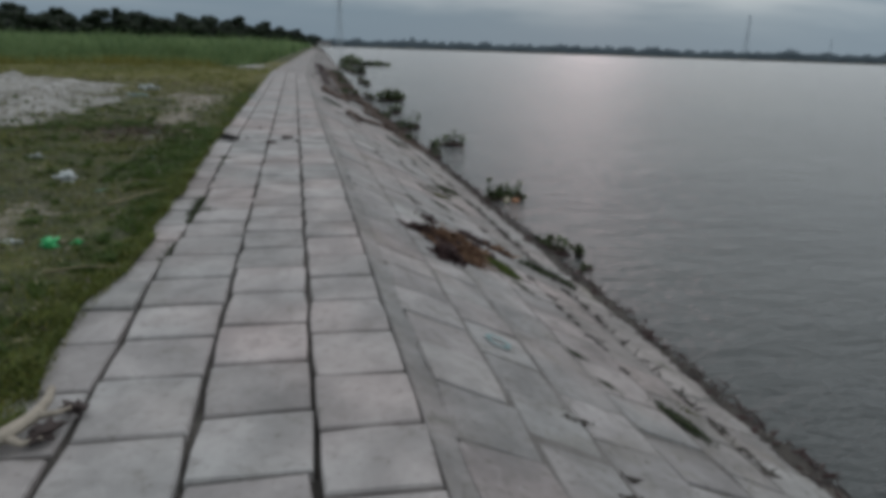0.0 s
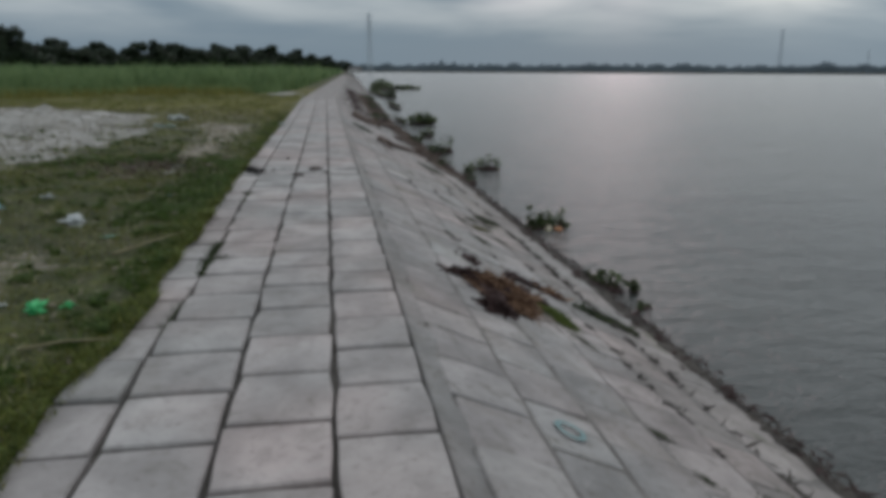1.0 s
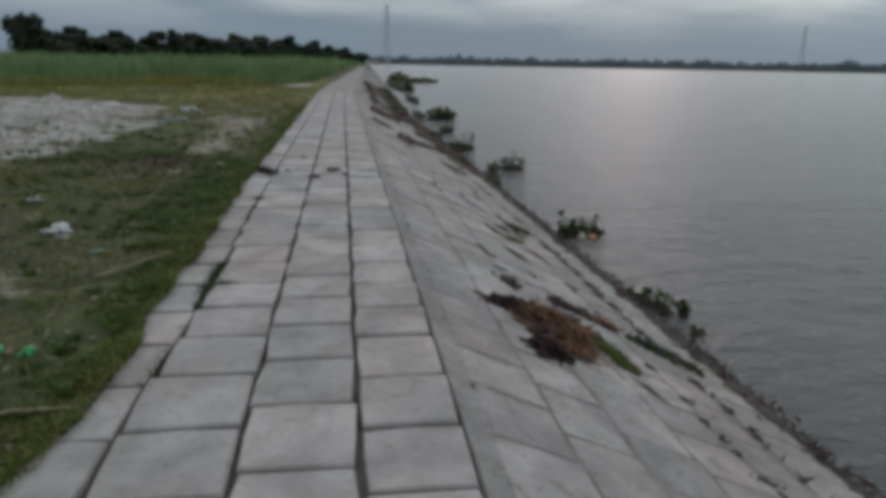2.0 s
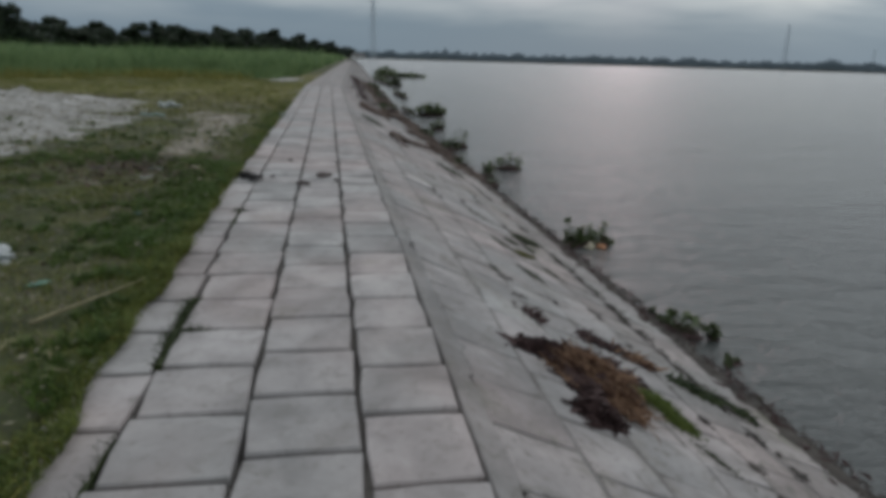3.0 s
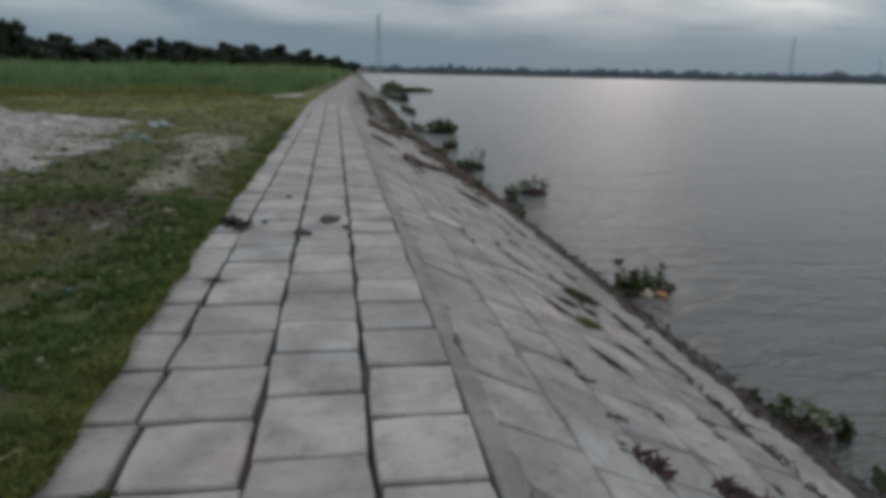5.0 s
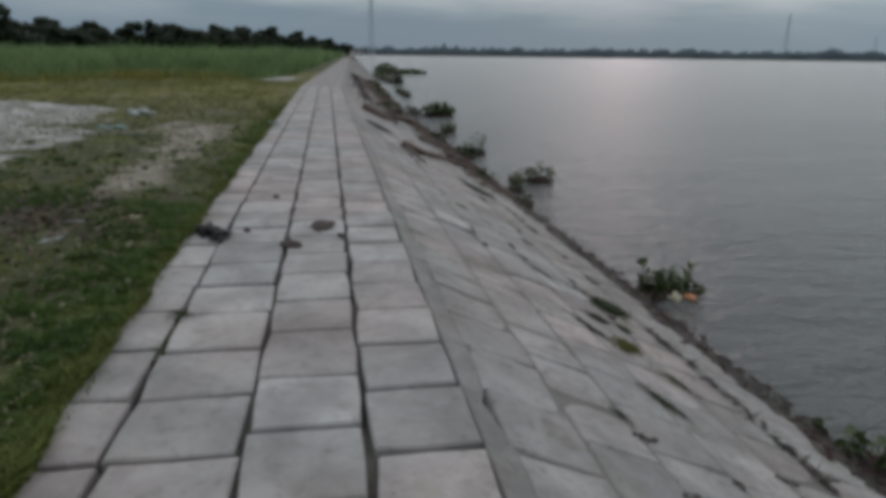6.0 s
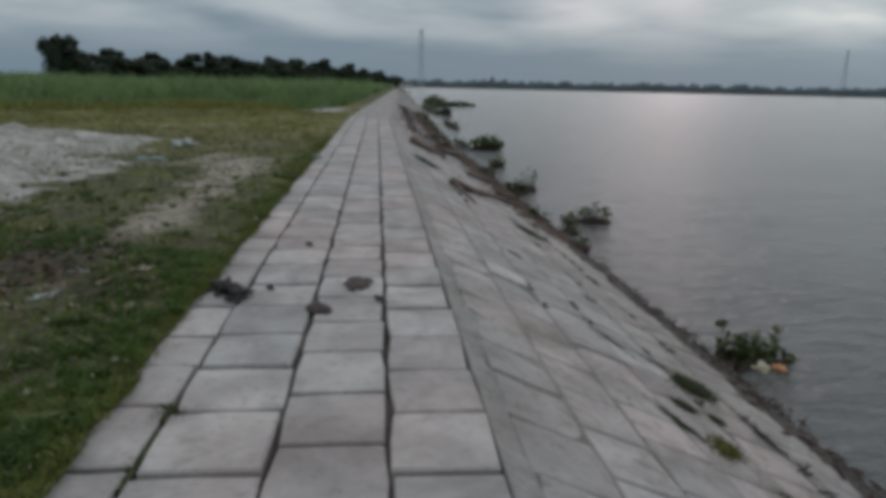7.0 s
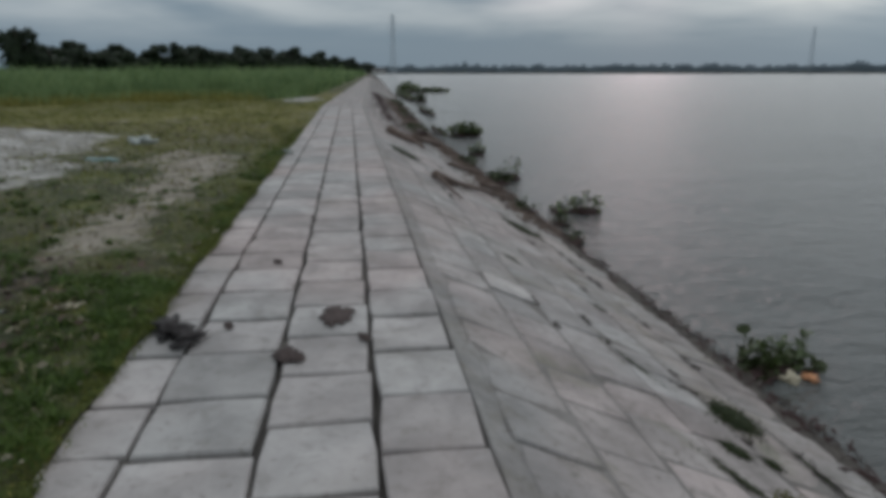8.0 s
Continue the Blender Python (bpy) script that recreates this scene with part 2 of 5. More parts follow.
MAT = dict(
    block=concrete("pale_concrete", (1.04, 0.98, 0.96), 0.62),
    slab=concrete("worn_slope_concrete", (0.94, 0.89, 0.875), 1.0),
    fillet=concrete("stained_mortar", (0.69, 0.655, 0.64), 1.2),
    ground=ground_material(),
    water=water_material(),
    mortar=earthy("dirty_mortar", (0.14, 0.128, 0.118), (0.25, 0.232, 0.222), 7.0),
    soil=earthy("joint_soil", (0.05, 0.044, 0.039), (0.125, 0.112, 0.10), 7.0),
    mud=earthy("wet_bank_mud", (0.042, 0.034, 0.03), (0.085, 0.072, 0.06), 8.0, 0.6),
    turf=leafy("short_turf", (0.034, 0.051, 0.012), (0.160, 0.192, 0.043), 0.6, 0.2, 1.6),
    lush=leafy("lush_grass", (0.018, 0.039, 0.008), (0.102, 0.163, 0.032), 0.55, 0.25, 1.1),
    loose=leafy("loose_dry_straw", (0.12, 0.105, 0.05), (0.33, 0.29, 0.17), 0.7, 0.2, 2.0, 0.1),
    scrap=leafy("dry_leaf_scrap", (0.06, 0.05, 0.03), (0.25, 0.225, 0.165), 0.8, 0.15, 2.0, 0.1),
    straw_turf=leafy("dry_turf", (0.11, 0.11, 0.026), (0.235, 0.215, 0.060), 0.7, 0.2, 1.3),
    crop=leafy("tall_green_reed", (0.076, 0.140, 0.056), (0.228, 0.308, 0.132), 0.6, 0.2, 0.35),
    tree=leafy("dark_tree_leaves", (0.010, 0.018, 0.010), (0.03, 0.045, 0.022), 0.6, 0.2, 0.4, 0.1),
    # distance haze is put into this pale blue-grey leaf colour
    far=leafy("hazed_tree_leaves", (0.165, 0.205, 0.23), (0.205, 0.245, 0.275), 0.8, 0.1, 0.02, 0.1),
    bark=plain("dark_bark", (0.06, 0.048, 0.038), 0.9, 8.0, 0.4),
    hyacinth=leafy("hyacinth_leaf", (0.015, 0.030, 0.008), (0.075, 0.108, 0.027), 0.4, 0.5, 5.0),
    weed=leafy("dark_weed_leaf", (0.018, 0.03, 0.012), (0.06, 0.075, 0.03), 0.6, 0.2, 5.0),
    moss=leafy("green_moss", (0.045, 0.07, 0.016), (0.13, 0.16, 0.04), 0.8, 0.1, 9.0),
    olive=leafy("olive_moss", (0.07, 0.075, 0.02), (0.16, 0.15, 0.05), 0.8, 0.1, 9.0),
    straw=leafy("rotting_straw", (0.045, 0.021, 0.018), (0.275, 0.168, 0.105), 0.8, 0.15, 7.0, 0.1),
    rag=plain("dark_wet_cloth", (0.024, 0.019, 0.019), 0.8, 20.0, 0.5),
    deadleaf=leafy("dead_brown_leaf", (0.03, 0.02, 0.016), (0.13, 0.09, 0.075), 0.8, 0.15, 6.0, 0.1),
    husk=plain("dark_wet_husk", (0.052, 0.025, 0.023), 0.85, 20.0, 0.5),
    wood=plain("driftwood", (0.135, 0.094, 0.075), 0.85, 14.0, 0.5),
    stalk=plain("dry_stalk", (0.30, 0.26, 0.15), 0.8, 18.0, 0.35),
    palewood=plain("bleached_wood", (0.37, 0.32, 0.26), 0.8, 18.0, 0.35),
    dung=plain("dried_dung", (0.07, 0.05, 0.046), 0.95, 26.0, 0.5),
    # steel paled towards blue-grey: the haze over the far pylons is in the colour
    steel=plain("hazed_galvanised_steel", (0.50, 0.56, 0.61), 0.6, 2.0, 0.15, 0.3),
    white=plain("white_plastic", (0.46, 0.49, 0.49), 0.45, 12.0, 0.2),
    dull=plain("dirty_white_plastic", (0.33, 0.36, 0.34), 0.6, 9.0, 0.45),
    dullblue=plain("dirty_blue_plastic", (0.22, 0.335, 0.33), 0.6, 9.0, 0.45),
    aqua=plain("aqua_plastic", (0.21, 0.42, 0.34), 0.5, 12.0, 0.3),
    green=plain("green_plastic", (0.02, 0.42, 0.12), 0.4, 12.0, 0.3),
    blue=plain("pale_blue_plastic", (0.25, 0.52, 0.60), 0.45, 12.0, 0.3),
    cream=plain("yellowed_white_plastic", (0.52, 0.46, 0.34), 0.5, 10.0, 0.3),
    orange=plain("orange_plastic", (0.58, 0.27, 0.13), 0.45, 12.0, 0.3),
    paint=plain("faded_turquoise_paint", (0.20, 0.32, 0.325), 0.8, 40.0, 0.4),
    wall=plain("pale_house_wall", (0.62, 0.62, 0.60), 0.9, 1.0, 0.2),
    tin=plain("rusty_tin_roof", (0.22, 0.20, 0.20), 0.7, 1.0, 0.3),
)


# ---- mesh helpers ----
def mesh_of(name, verts, faces, mat):
    me = bpy.data.meshes.new(name)
    me.from_pydata([tuple(v) for v in verts], [], [tuple(f) for f in faces])
    me.materials.append(mat)
    return me


def fast_mesh(name, verts, tris, mat, smooth=False):
    """A triangle mesh from arrays."""
    me = bpy.data.meshes.new(name)
    verts, tris = np.asarray(verts, np.float32), np.asarray(tris, np.int32)
    me.vertices.add(len(verts)), me.loops.add(tris.size), me.polygons.add(len(tris))
    me.vertices.foreach_set("co", verts.ravel())
    me.loops.foreach_set("vertex_index", tris.ravel())
    me.polygons.foreach_set("loop_start", np.arange(len(tris), dtype=np.int32) * 3)
    me.polygons.foreach_set("use_smooth", np.full(len(tris), smooth))
    me.materials.append(mat)
    me.update(calc_edges=True)
    me.validate()
    return me


def part(name, data, parent, label=""):
    """A mesh (or bmesh turned mesh) as one part of a thing."""
    ob = new(name, data)
    ob.parent = parent
    return tagged(ob, label) if label else ob


def empty(name, m, **tags):
    ob = new(name)
    ob.matrix_basis = m
    return tagged(ob, **tags)


def bm_mesh(name, bm, mat, smooth=True):
    me = bpy.data.meshes.new(name)
    for f in bm.faces:
        f.smooth = smooth
    bm.to_mesh(me)
    bm.free()
    me.materials.append(mat)
    return me


def tube(bm, pts, radii, seg=7, rough=0.0, seed=0):
    """A tapered round limb along points."""
    rnd = random.Random(seed)
    rings = []
    for i, p in enumerate(pts):
        p = Vector(p)
        d = (Vector(pts[min(i + 1, len(pts) - 1)]) - Vector(pts[max(i - 1, 0)])).normalized()
        side = d.orthogonal().normalized()
        other = d.cross(side)
        r = radii[i]
        rings.append([bm.verts.new(p + (side * math.cos(a) + other * math.sin(a)) * r * (1 + rough * (rnd.random() - 0.5))) for a in [k * 2 * math.pi / seg for k in range(seg)]])
    for a, b in zip(rings, rings[1:]):
        for k in range(seg):
            bm.faces.new((a[k], a[(k + 1) % seg], b[(k + 1) % seg], b[k]))
    bm.faces.new(rings[0][::-1]), bm.faces.new(rings[-1])


def blades(rng, xs, ys, zs, hs, widths, lean, segs=2):
    """Bent tapering blades at the given roots, as arrays of vertices and triangles."""
    k = len(xs)
    a, t = rng.uniform(0, 2 * np.pi, k), rng.uniform(0, 2 * np.pi, k)
    out = hs * lean * rng.uniform(0.2, 1.0, k)
    dx, dy, sx, sy = np.cos(a) * out, np.sin(a) * out, np.cos(t) * widths / 2, np.sin(t) * widths / 2
    n = 2 * segs + 1
    v = np.zeros((k, n, 3))
    for i in range(segs + 1):
        f = i / segs
        cx, cy, cz = xs + dx * f * f, ys + dy * f * f, zs + hs * (f - 0.25 * lean * f * f)
        taper = 1 - 0.55 * f
        if i < segs:
            v[:, 2 * i] = np.stack([cx - sx * taper, cy - sy * taper, cz], 1)
            v[:, 2 * i + 1] = np.stack([cx + sx * taper, cy + sy * taper, cz], 1)
        else:
            v[:, 2 * i] = np.stack([cx, cy, cz], 1)
    tri = []
    for i in range(segs - 1):
        tri += [(2 * i, 2 * i + 1, 2 * i + 3), (2 * i, 2 * i + 3, 2 * i + 2)]
    tri.append((2 * segs - 2, 2 * segs - 1, 2 * segs))
    tri = np.array(tri)
    return v.reshape(-1, 3), (tri[None] + (np.arange(k) * n)[:, None, None]).reshape(-1, 3)


# ---- plan ----
LEFT, EDGE = -1.20, 0.45               # pasture edge, top of slope
FALL = 0.44                            # slope of the bank
WATER = -1.42


def bend(y):
    """The embankment swings a little towards the river far off."""
    return np.maximum(0.0, np.asarray(y, float) - 36.0) * 0.035


def bumps(x, y, s):
    return np.array([noise.fractal(Vector((a * s, b * s, 0.7)), 0.6, 2.0, 4) for a, b in zip(np.ravel(x), np.ravel(y))]).reshape(np.shape(x))


def silt_depth(x, y):
    """Metres inside the outline of the silt heap."""
    right = np.interp(y, (10.6, 11.5, 12.7, 14.3, 15.4, 17.2, 18.4, 20.2, 22, 23.4, 24.4, 25.4, 26), (-9.0, -4.9, -4.1, -3.6, -3.9, -4.5, -4.9, -4.5, -4.8, -6.0, -9.0, -16, -40))
    return np.minimum(right - x, (x + 34) * 0.4)


def sand_h(x, y):
    """The long low silt heap in the pasture."""
    d = np.clip(silt_depth(x, y) / 3.2, 0, 1)
    back = np.clip((26.0 - y) / 3.0, 0, 1) * np.clip((y - 10.5) / 7.0, 0, 1)
    lumps = 0.75 + 0.9 * bumps(x, y, 0.5) + 0.5 * bumps(x, y, 1.3)
    return np.where(d > 0, 0.28 * d * d * (3 - 2 * d) * back * lumps, 0.0)


def grass_edge(y):
    """How far the turf creeps over the outer blocks."""
    return np.interp(y, (1, 2.4, 2.8, 3.25, 3.6, 4.05, 4.2, 4.55, 5.05, 5.8, 6.3, 6.5, 7.2, 7.8, 8.2, 8.8, 9.0, 9.6, 10.3, 12, 30), (-1.11, -1.10, -1.09, -1.15, -1.15, -1.12, -1.10, -1.06, -1.08, -1.10, -1.13, -1.11, -1.10, -1.11, -1.16, -1.16, -1.15, -1.165, -1.175, -1.18, -1.19))


def pasture_h(x, y):
    u = x - bend(y)
    low = np.clip((LEFT - u) / 0.5, 0, 1)
    return 0.015 + low * (0.02 + 0.05 * bumps(x, y, 0.35) + 0.025 * bumps(x, y, 1.6)) + sand_h(x, y)


def ground_h(x, y):
    u = x - bend(y)
    under = np.where(u < EDGE, -0.13, -0.13 - FALL * (u - EDGE))
    lap = np.clip((u - 2.9) / 0.45, 0, 1)
    wet = (u > 2.6) & (u < 5) & (y < 140)
    rough = np.zeros_like(u)
    rough[wet] = 0.6 * bumps(x[wet], y[wet], 1.1) + 0.5 * bumps(x[wet], y[wet], 4.0)
    mudbed = -FALL * (u - EDGE) - 0.055 + 0.075 * lap * lap * (3 - 2 * lap) + 0.034 * rough * np.clip((3.9 - u) / 0.4, 0, 1) - 0.42 * np.clip(u - 3.36, 0, 1.2)
    z = np.where(u < LEFT + 0.04, pasture_h(x, y), under)
    z = np.where(u > 2.6, np.maximum(mudbed, -4.0), z)
    r = np.hypot(x, y)
    far = np.clip((r - 1010) / 60, 0, 1)
    return np.where(u > 20, -4.0 + far * 4.8, z)


# ---- ground ----
def axis(marks):
    out = []
    for a, b, step in marks:
        out += list(np.arange(a, b, step))
    return np.array(out + [marks[-1][1]])


def build_ground():
    xs = axis(((-4000, -1000, 600), (-1000, -200, 100), (-200, -40, 16), (-40, -16, 1.5), (-16, -6, 0.4), (-6, -1.4, 0.17), (-1.4, -1.04, 0.06), (-1.04, 0.5, 0.25), (0.5, 2.6, 0.42), (2.6, 4.4, 0.075), (4.4, 8, 0.6), (8, 40, 6), (40, 1000, 60), (1000, 1120, 20), (1120, 4000, 480)))
    ys = axis(((-400, -40, 60), (-40, 0, 5), (0, 14, 0.16), (14, 30, 0.3), (30, 60, 1.0), (60, 140, 5), (140, 1000, 60), (1000, 1120, 20), (1120, 4000, 480)))
    X0, Y = np.meshgrid(xs, ys)
    X = X0 + np.where((X0 > -40) & (X0 < 40), bend(np.minimum(Y, 200)), 0)
    Z = ground_h(X, Y)
    ny, nx = X.shape
    idx = np.arange(nx * ny).reshape(ny, nx)
    q = np.stack([idx[:-1, :-1], idx[:-1, 1:], idx[1:, 1:], idx[1:, :-1]], -1).reshape(-1, 4)
    tris = np.concatenate([q[:, [0, 1, 2]], q[:, [0, 2, 3]]])
    me = fast_mesh("ground", np.stack([X, Y, Z], -1).reshape(-1, 3), tris, MAT["ground"], True)
    dirt, silt, mud = cover_of(X, Y)
    yellow = np.clip(np.clip((Y - 17) / 8, 0, 1) * np.clip((62 - Y) / 15, 0, 1) * (0.75 + 0.6 * bumps(X, Y, 0.2)), 0, 1)
    col = np.stack([dirt, silt, mud, yellow], -1).reshape(-1, 4).astype(np.float32)
    layer = me.color_attributes.new("cover", "FLOAT_COLOR", "POINT")
    layer.data.foreach_set("color", col.ravel())
    return tagged(new("ground", me), "worn grassy pasture with bare earth patches beside the river", "ground", kind="structure")


def blob(x, y, cx, cy, rx, ry):
    return np.exp(-((x - cx) / rx) ** 2 - ((y - cy) / ry) ** 2)


def cover_of(x, y):
    """Weights of bare earth, pale silt and bank mud."""
    u = x - bend(y)
    dirt = 0.20 + 0.55 * bumps(x, y, 0.22) + 0.3 * bumps(x, y, 0.9)
    dirt += 0.95 * blob(x, y, -1.9, 13.6, 0.65, 1.8) + 0.6 * blob(x, y, -2.0, 17.2, 0.7, 2.2) + 0.5 * blob(x, y, -1.85, 12.5, 0.7, 0.5)
    dirt += 0.6 * blob(x, y, -3.0, 10.6, 1.4, 0.9) + 0.10 * blob(x, y, -4.0, 33.0, 8.0, 5.0)
    dirt -= 0.9 * np.exp(-((u - LEFT + 0.25) / 0.45) ** 2) * (y < 26) + 0.3 * blob(x, y, -3.2, 8.0, 2.0, 2.0)
    dirt += 0.45 * blob(x, y, -1.85, 9.5, 0.4, 0.45) + 0.3 * blob(x, y, -2.1, 5.9, 0.5, 0.5)
    dirt -= 0.28 * np.clip((y - 21) / 6, 0, 1)
    silt = np.clip(0.55 + silt_depth(x, y) * 0.55 + 0.55 * bumps(x, y, 0.5), 0, 1.15) * np.clip(1.4 + silt_depth(x, y), 0, 1) + 1.2 * blob(x, y, -2.3, 41.5, 1.1, 3.4) + 0.5 * blob(x, y, -1.95, 16.6, 0.5, 1.6) + 0.35 * blob(x, y, -1.95, 12.8, 0.5, 0.75)
    silt -= 0.6 * np.clip(bumps(x, y, 0.6) + 0.15, 0, 1) * np.interp(y, (11, 16, 20), (1.6, 1.0, 0.5))
    mud = ((u > LEFT + 0.03) & (u < 30)).astype(float) + 0.45 * blob(x, y, -2.5, 10.95, 0.95, 0.75) + 0.25 * blob(x, y, -2.4, 9.6, 0.8, 0.6) + 0.36 * blob(x, y, -2.3, 11.5, 1.2, 0.5)
    return np.clip(dirt, 0, 1), np.clip(silt, 0, 1.3), mud


build_ground()

# ---- water ----
wx = axis(((2.5, 8, 0.5), (8, 60, 4), (60, 1200, 60)))
wy = axis(((-400, -20, 40), (-20, 60, 4), (60, 1200, 60)))
WX, WY = np.meshgrid(wx, wy)
wi = np.arange(WX.size).reshape(WX.shape)
wq = np.stack([wi[:-1, :-1], wi[:-1, 1:], wi[1:, 1:], wi[1:, :-1]], -1).reshape(-1, 4)
wt = np.concatenate([wq[:, [0, 1, 2]], wq[:, [0, 2, 3]]])
water = new("water", fast_mesh("water", np.stack([WX, WY, np.full_like(WX, WATER)], -1).reshape(-1, 3), wt, MAT["water"], True))
tagged(water, "wide silty grey river with small ripples", "river", kind="structure")


# ---- far land: woods, towers, a house ----
def far_woods():
    rng = np.random.default_rng(5)
    k = 26000
    az = np.radians(rng.uniform(-1.5, 78, k))
    r = 1000 + rng.uniform(0, 60, k)
    x, y = r * np.sin(az), r * np.cos(az)
    top = 8.4 + 2.8 * bumps(np.degrees(az), np.zeros(k), 1.1) + 3.0 * bumps(np.degrees(az), np.ones(k), 5.0)
    deg = np.degrees(az)
    top += 6.0 * np.exp(-((deg - 38.4) / 0.5) ** 2) + 4.5 * np.exp(-((deg - 9.5) / 0.3) ** 2) + 3.0 * np.exp(-((deg - 46) / 1.5) ** 2)
    z = WATER + 1.2 + np.maximum(top, 2.5) * rng.uniform(0, 1, k) ** 0.7
    s = rng.uniform(1.0, 2.6, k)
    a = rng.uniform(0, 2 * np.pi, (k, 3))
    v = np.zeros((k, 3, 3))
    for i in range(3):
        t = a[:, 0] + i * 2.1
        v[:, i] = np.stack([x + s * np.cos(t) * np.cos(az), y - s * np.cos(t) * np.sin(az), z + s * np.sin(t) * 0.8], 1)
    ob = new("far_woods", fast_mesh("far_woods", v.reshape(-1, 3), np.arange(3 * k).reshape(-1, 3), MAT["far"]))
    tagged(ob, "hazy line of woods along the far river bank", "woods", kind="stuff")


def bar(bm, a, b, r):
    tube(bm, [a, b], [r, r], 4)


def pylon(x, y, z, h, turn):
    """A lattice power tower: four tapering legs, braces, arms."""
    tower = empty("power_pylon", pose(x, y, z, 0, 0, turn), label="tall grey lattice power pylon standing by the river", category="pylon")
    w0, w1 = h * 0.045, h * 0.012
    for sx, sy in ((1, 1), (-1, 1), (-1, -1), (1, -1)):
        bm = bmesh.new()
        bar(bm, (sx * w0, sy * w0, 0), (sx * w1, sy * w1, h), h * 0.0042)
        part("leg", bm_mesh("leg", bm, MAT["steel"], False), tower)
    bm = bmesh.new()
    n = 11
    for i in range(n):
        f, g = 1 - (1 - i / n) ** 1.15, 1 - (1 - (i + 1) / n) ** 1.15
        a, b = w0 + (w1 - w0) * f, w0 + (w1 - w0) * g
        for (px, py), (qx, qy) in (((1, 1), (-1, 1)), ((-1, 1), (-1, -1)), ((-1, -1), (1, -1)), ((1, -1), (1, 1))):
            bar(bm, (px * a, py * a, h * f), (qx * b, qy * b, h * g), h * 0.0018)
            bar(bm, (qx * a, qy * a, h * f), (px * b, py * b, h * g), h * 0.0018)
    part("bracing", bm_mesh("bracing", bm, MAT["steel"], False), tower)
    for f, reach in ((0.72, 0.11), (0.83, 0.10), (0.94, 0.085)):
        bm = bmesh.new()
        for s in (1, -1):
            bar(bm, (0, 0, h * f), (s * h * reach, 0, h * f), h * 0.003)
            bar(bm, (0, 0, h * (f + 0.035)), (s * h * reach, 0, h * f), h * 0.0024)
        part("cross_arm", bm_mesh("cross_arm", bm, MAT["steel"], False), tower)


def polar(az, d):
    return d * math.sin(radians(az)), d * math.cos(radians(az))


def house(x, y, z):
    home = empty("house", pose(x, y, z, 0, 0, 20) @ Matrix.Scale(0.62, 4), label="small pale-walled house with a tin roof, far off", category="house")
    bm = bmesh.new()
    bmesh.ops.create_cube(bm, size=1, matrix=Matrix.LocRotScale((0, 0, 1.5), None, (8, 5, 3)))
    part("wall", bm_mesh("wall", bm, MAT["wall"], False), home)
    bm = bmesh.new()
    vs = [bm.verts.new(c) for c in ((-4.5, -3, 2.9), (4.5, -3, 2.9), (4.5, 0, 4.4), (-4.5, 0, 4.4), (-4.5, 3, 2.9), (4.5, 3, 2.9))]
    bm.faces.new(vs[:4]), bm.faces.new((vs[3], vs[2], vs[5], vs[4]))
    bmesh.ops.solidify(bm, geom=bm.faces[:], thickness=0.12)
    part("roof", bm_mesh("roof", bm, MAT["tin"], False), home)
    for px in (-2.2, 2.2):
        bm = bmesh.new()
        bmesh.ops.create_cube(bm, size=1, matrix=Matrix.LocRotScale((px, -2.52, 1.7), None, (1.1, 0.1, 1.2)))
        part("window", bm_mesh("window", bm, MAT["husk"], False), home)


far_woods()
pylon(*polar(3.6, 600), 0.0, 48, 15)
pylon(*polar(35.4, 1015), 0.0, 56, 70)
pylon(*polar(41.0, 1030), 0.0, 28, 70)
house(12.5, 300, 0.0)


def boat(x, y, turn, length):
    """A small wooden river boat with a low cabin roof."""
    b = empty("river_boat", pose(x, y, WATER, 0, 0, turn), label="small dark wooden boat moored off the far bank", category="boat")
    bm = bmesh.new()
    rows = []
    for i in range(9):
        f = i / 8 * 2 - 1
        wd, lift = length * 0.12 * (1 - abs(f) ** 2.4) + 0.05, 0.9 * abs(f) ** 3
        rows.append([bm.verts.new((f * length / 2, sy * wd * k, z + lift)) for sy, k, z in ((-1, 1.0, 0.7), (-1, 0.55, -0.25), (1, 0.55, -0.25), (1, 1.0, 0.7))])
    for a, c in zip(rows, rows[1:]):
        for k in range(3):
            bm.faces.new((a[k], a[k + 1], c[k + 1], c[k]))
    bmesh.ops.solidify(bm, geom=bm.faces[:], thickness=0.08)
    part("hull", bm_mesh("hull", bm, MAT["bark"]), b)
    bm = bmesh.new()
    arch = [[bm.verts.new((px, math.cos(t) * length * 0.1, 0.6 + math.sin(t) * 1.3)) for t in [k * math.pi / 8 for k in range(9)]] for px in (-length * 0.25, length * 0.1)]
    for k in range(8):
        bm.faces.new((arch[0][k], arch[0][k + 1], arch[1][k + 1], arch[1][k]))
    bmesh.ops.solidify(bm, geom=bm.faces[:], thickness=0.06)
    part("canopy", bm_mesh("canopy", bm, MAT["tin"]), b)


boat(*polar(42.0, 900), 40, 13)
boat(*polar(43.6, 930), 60, 10)


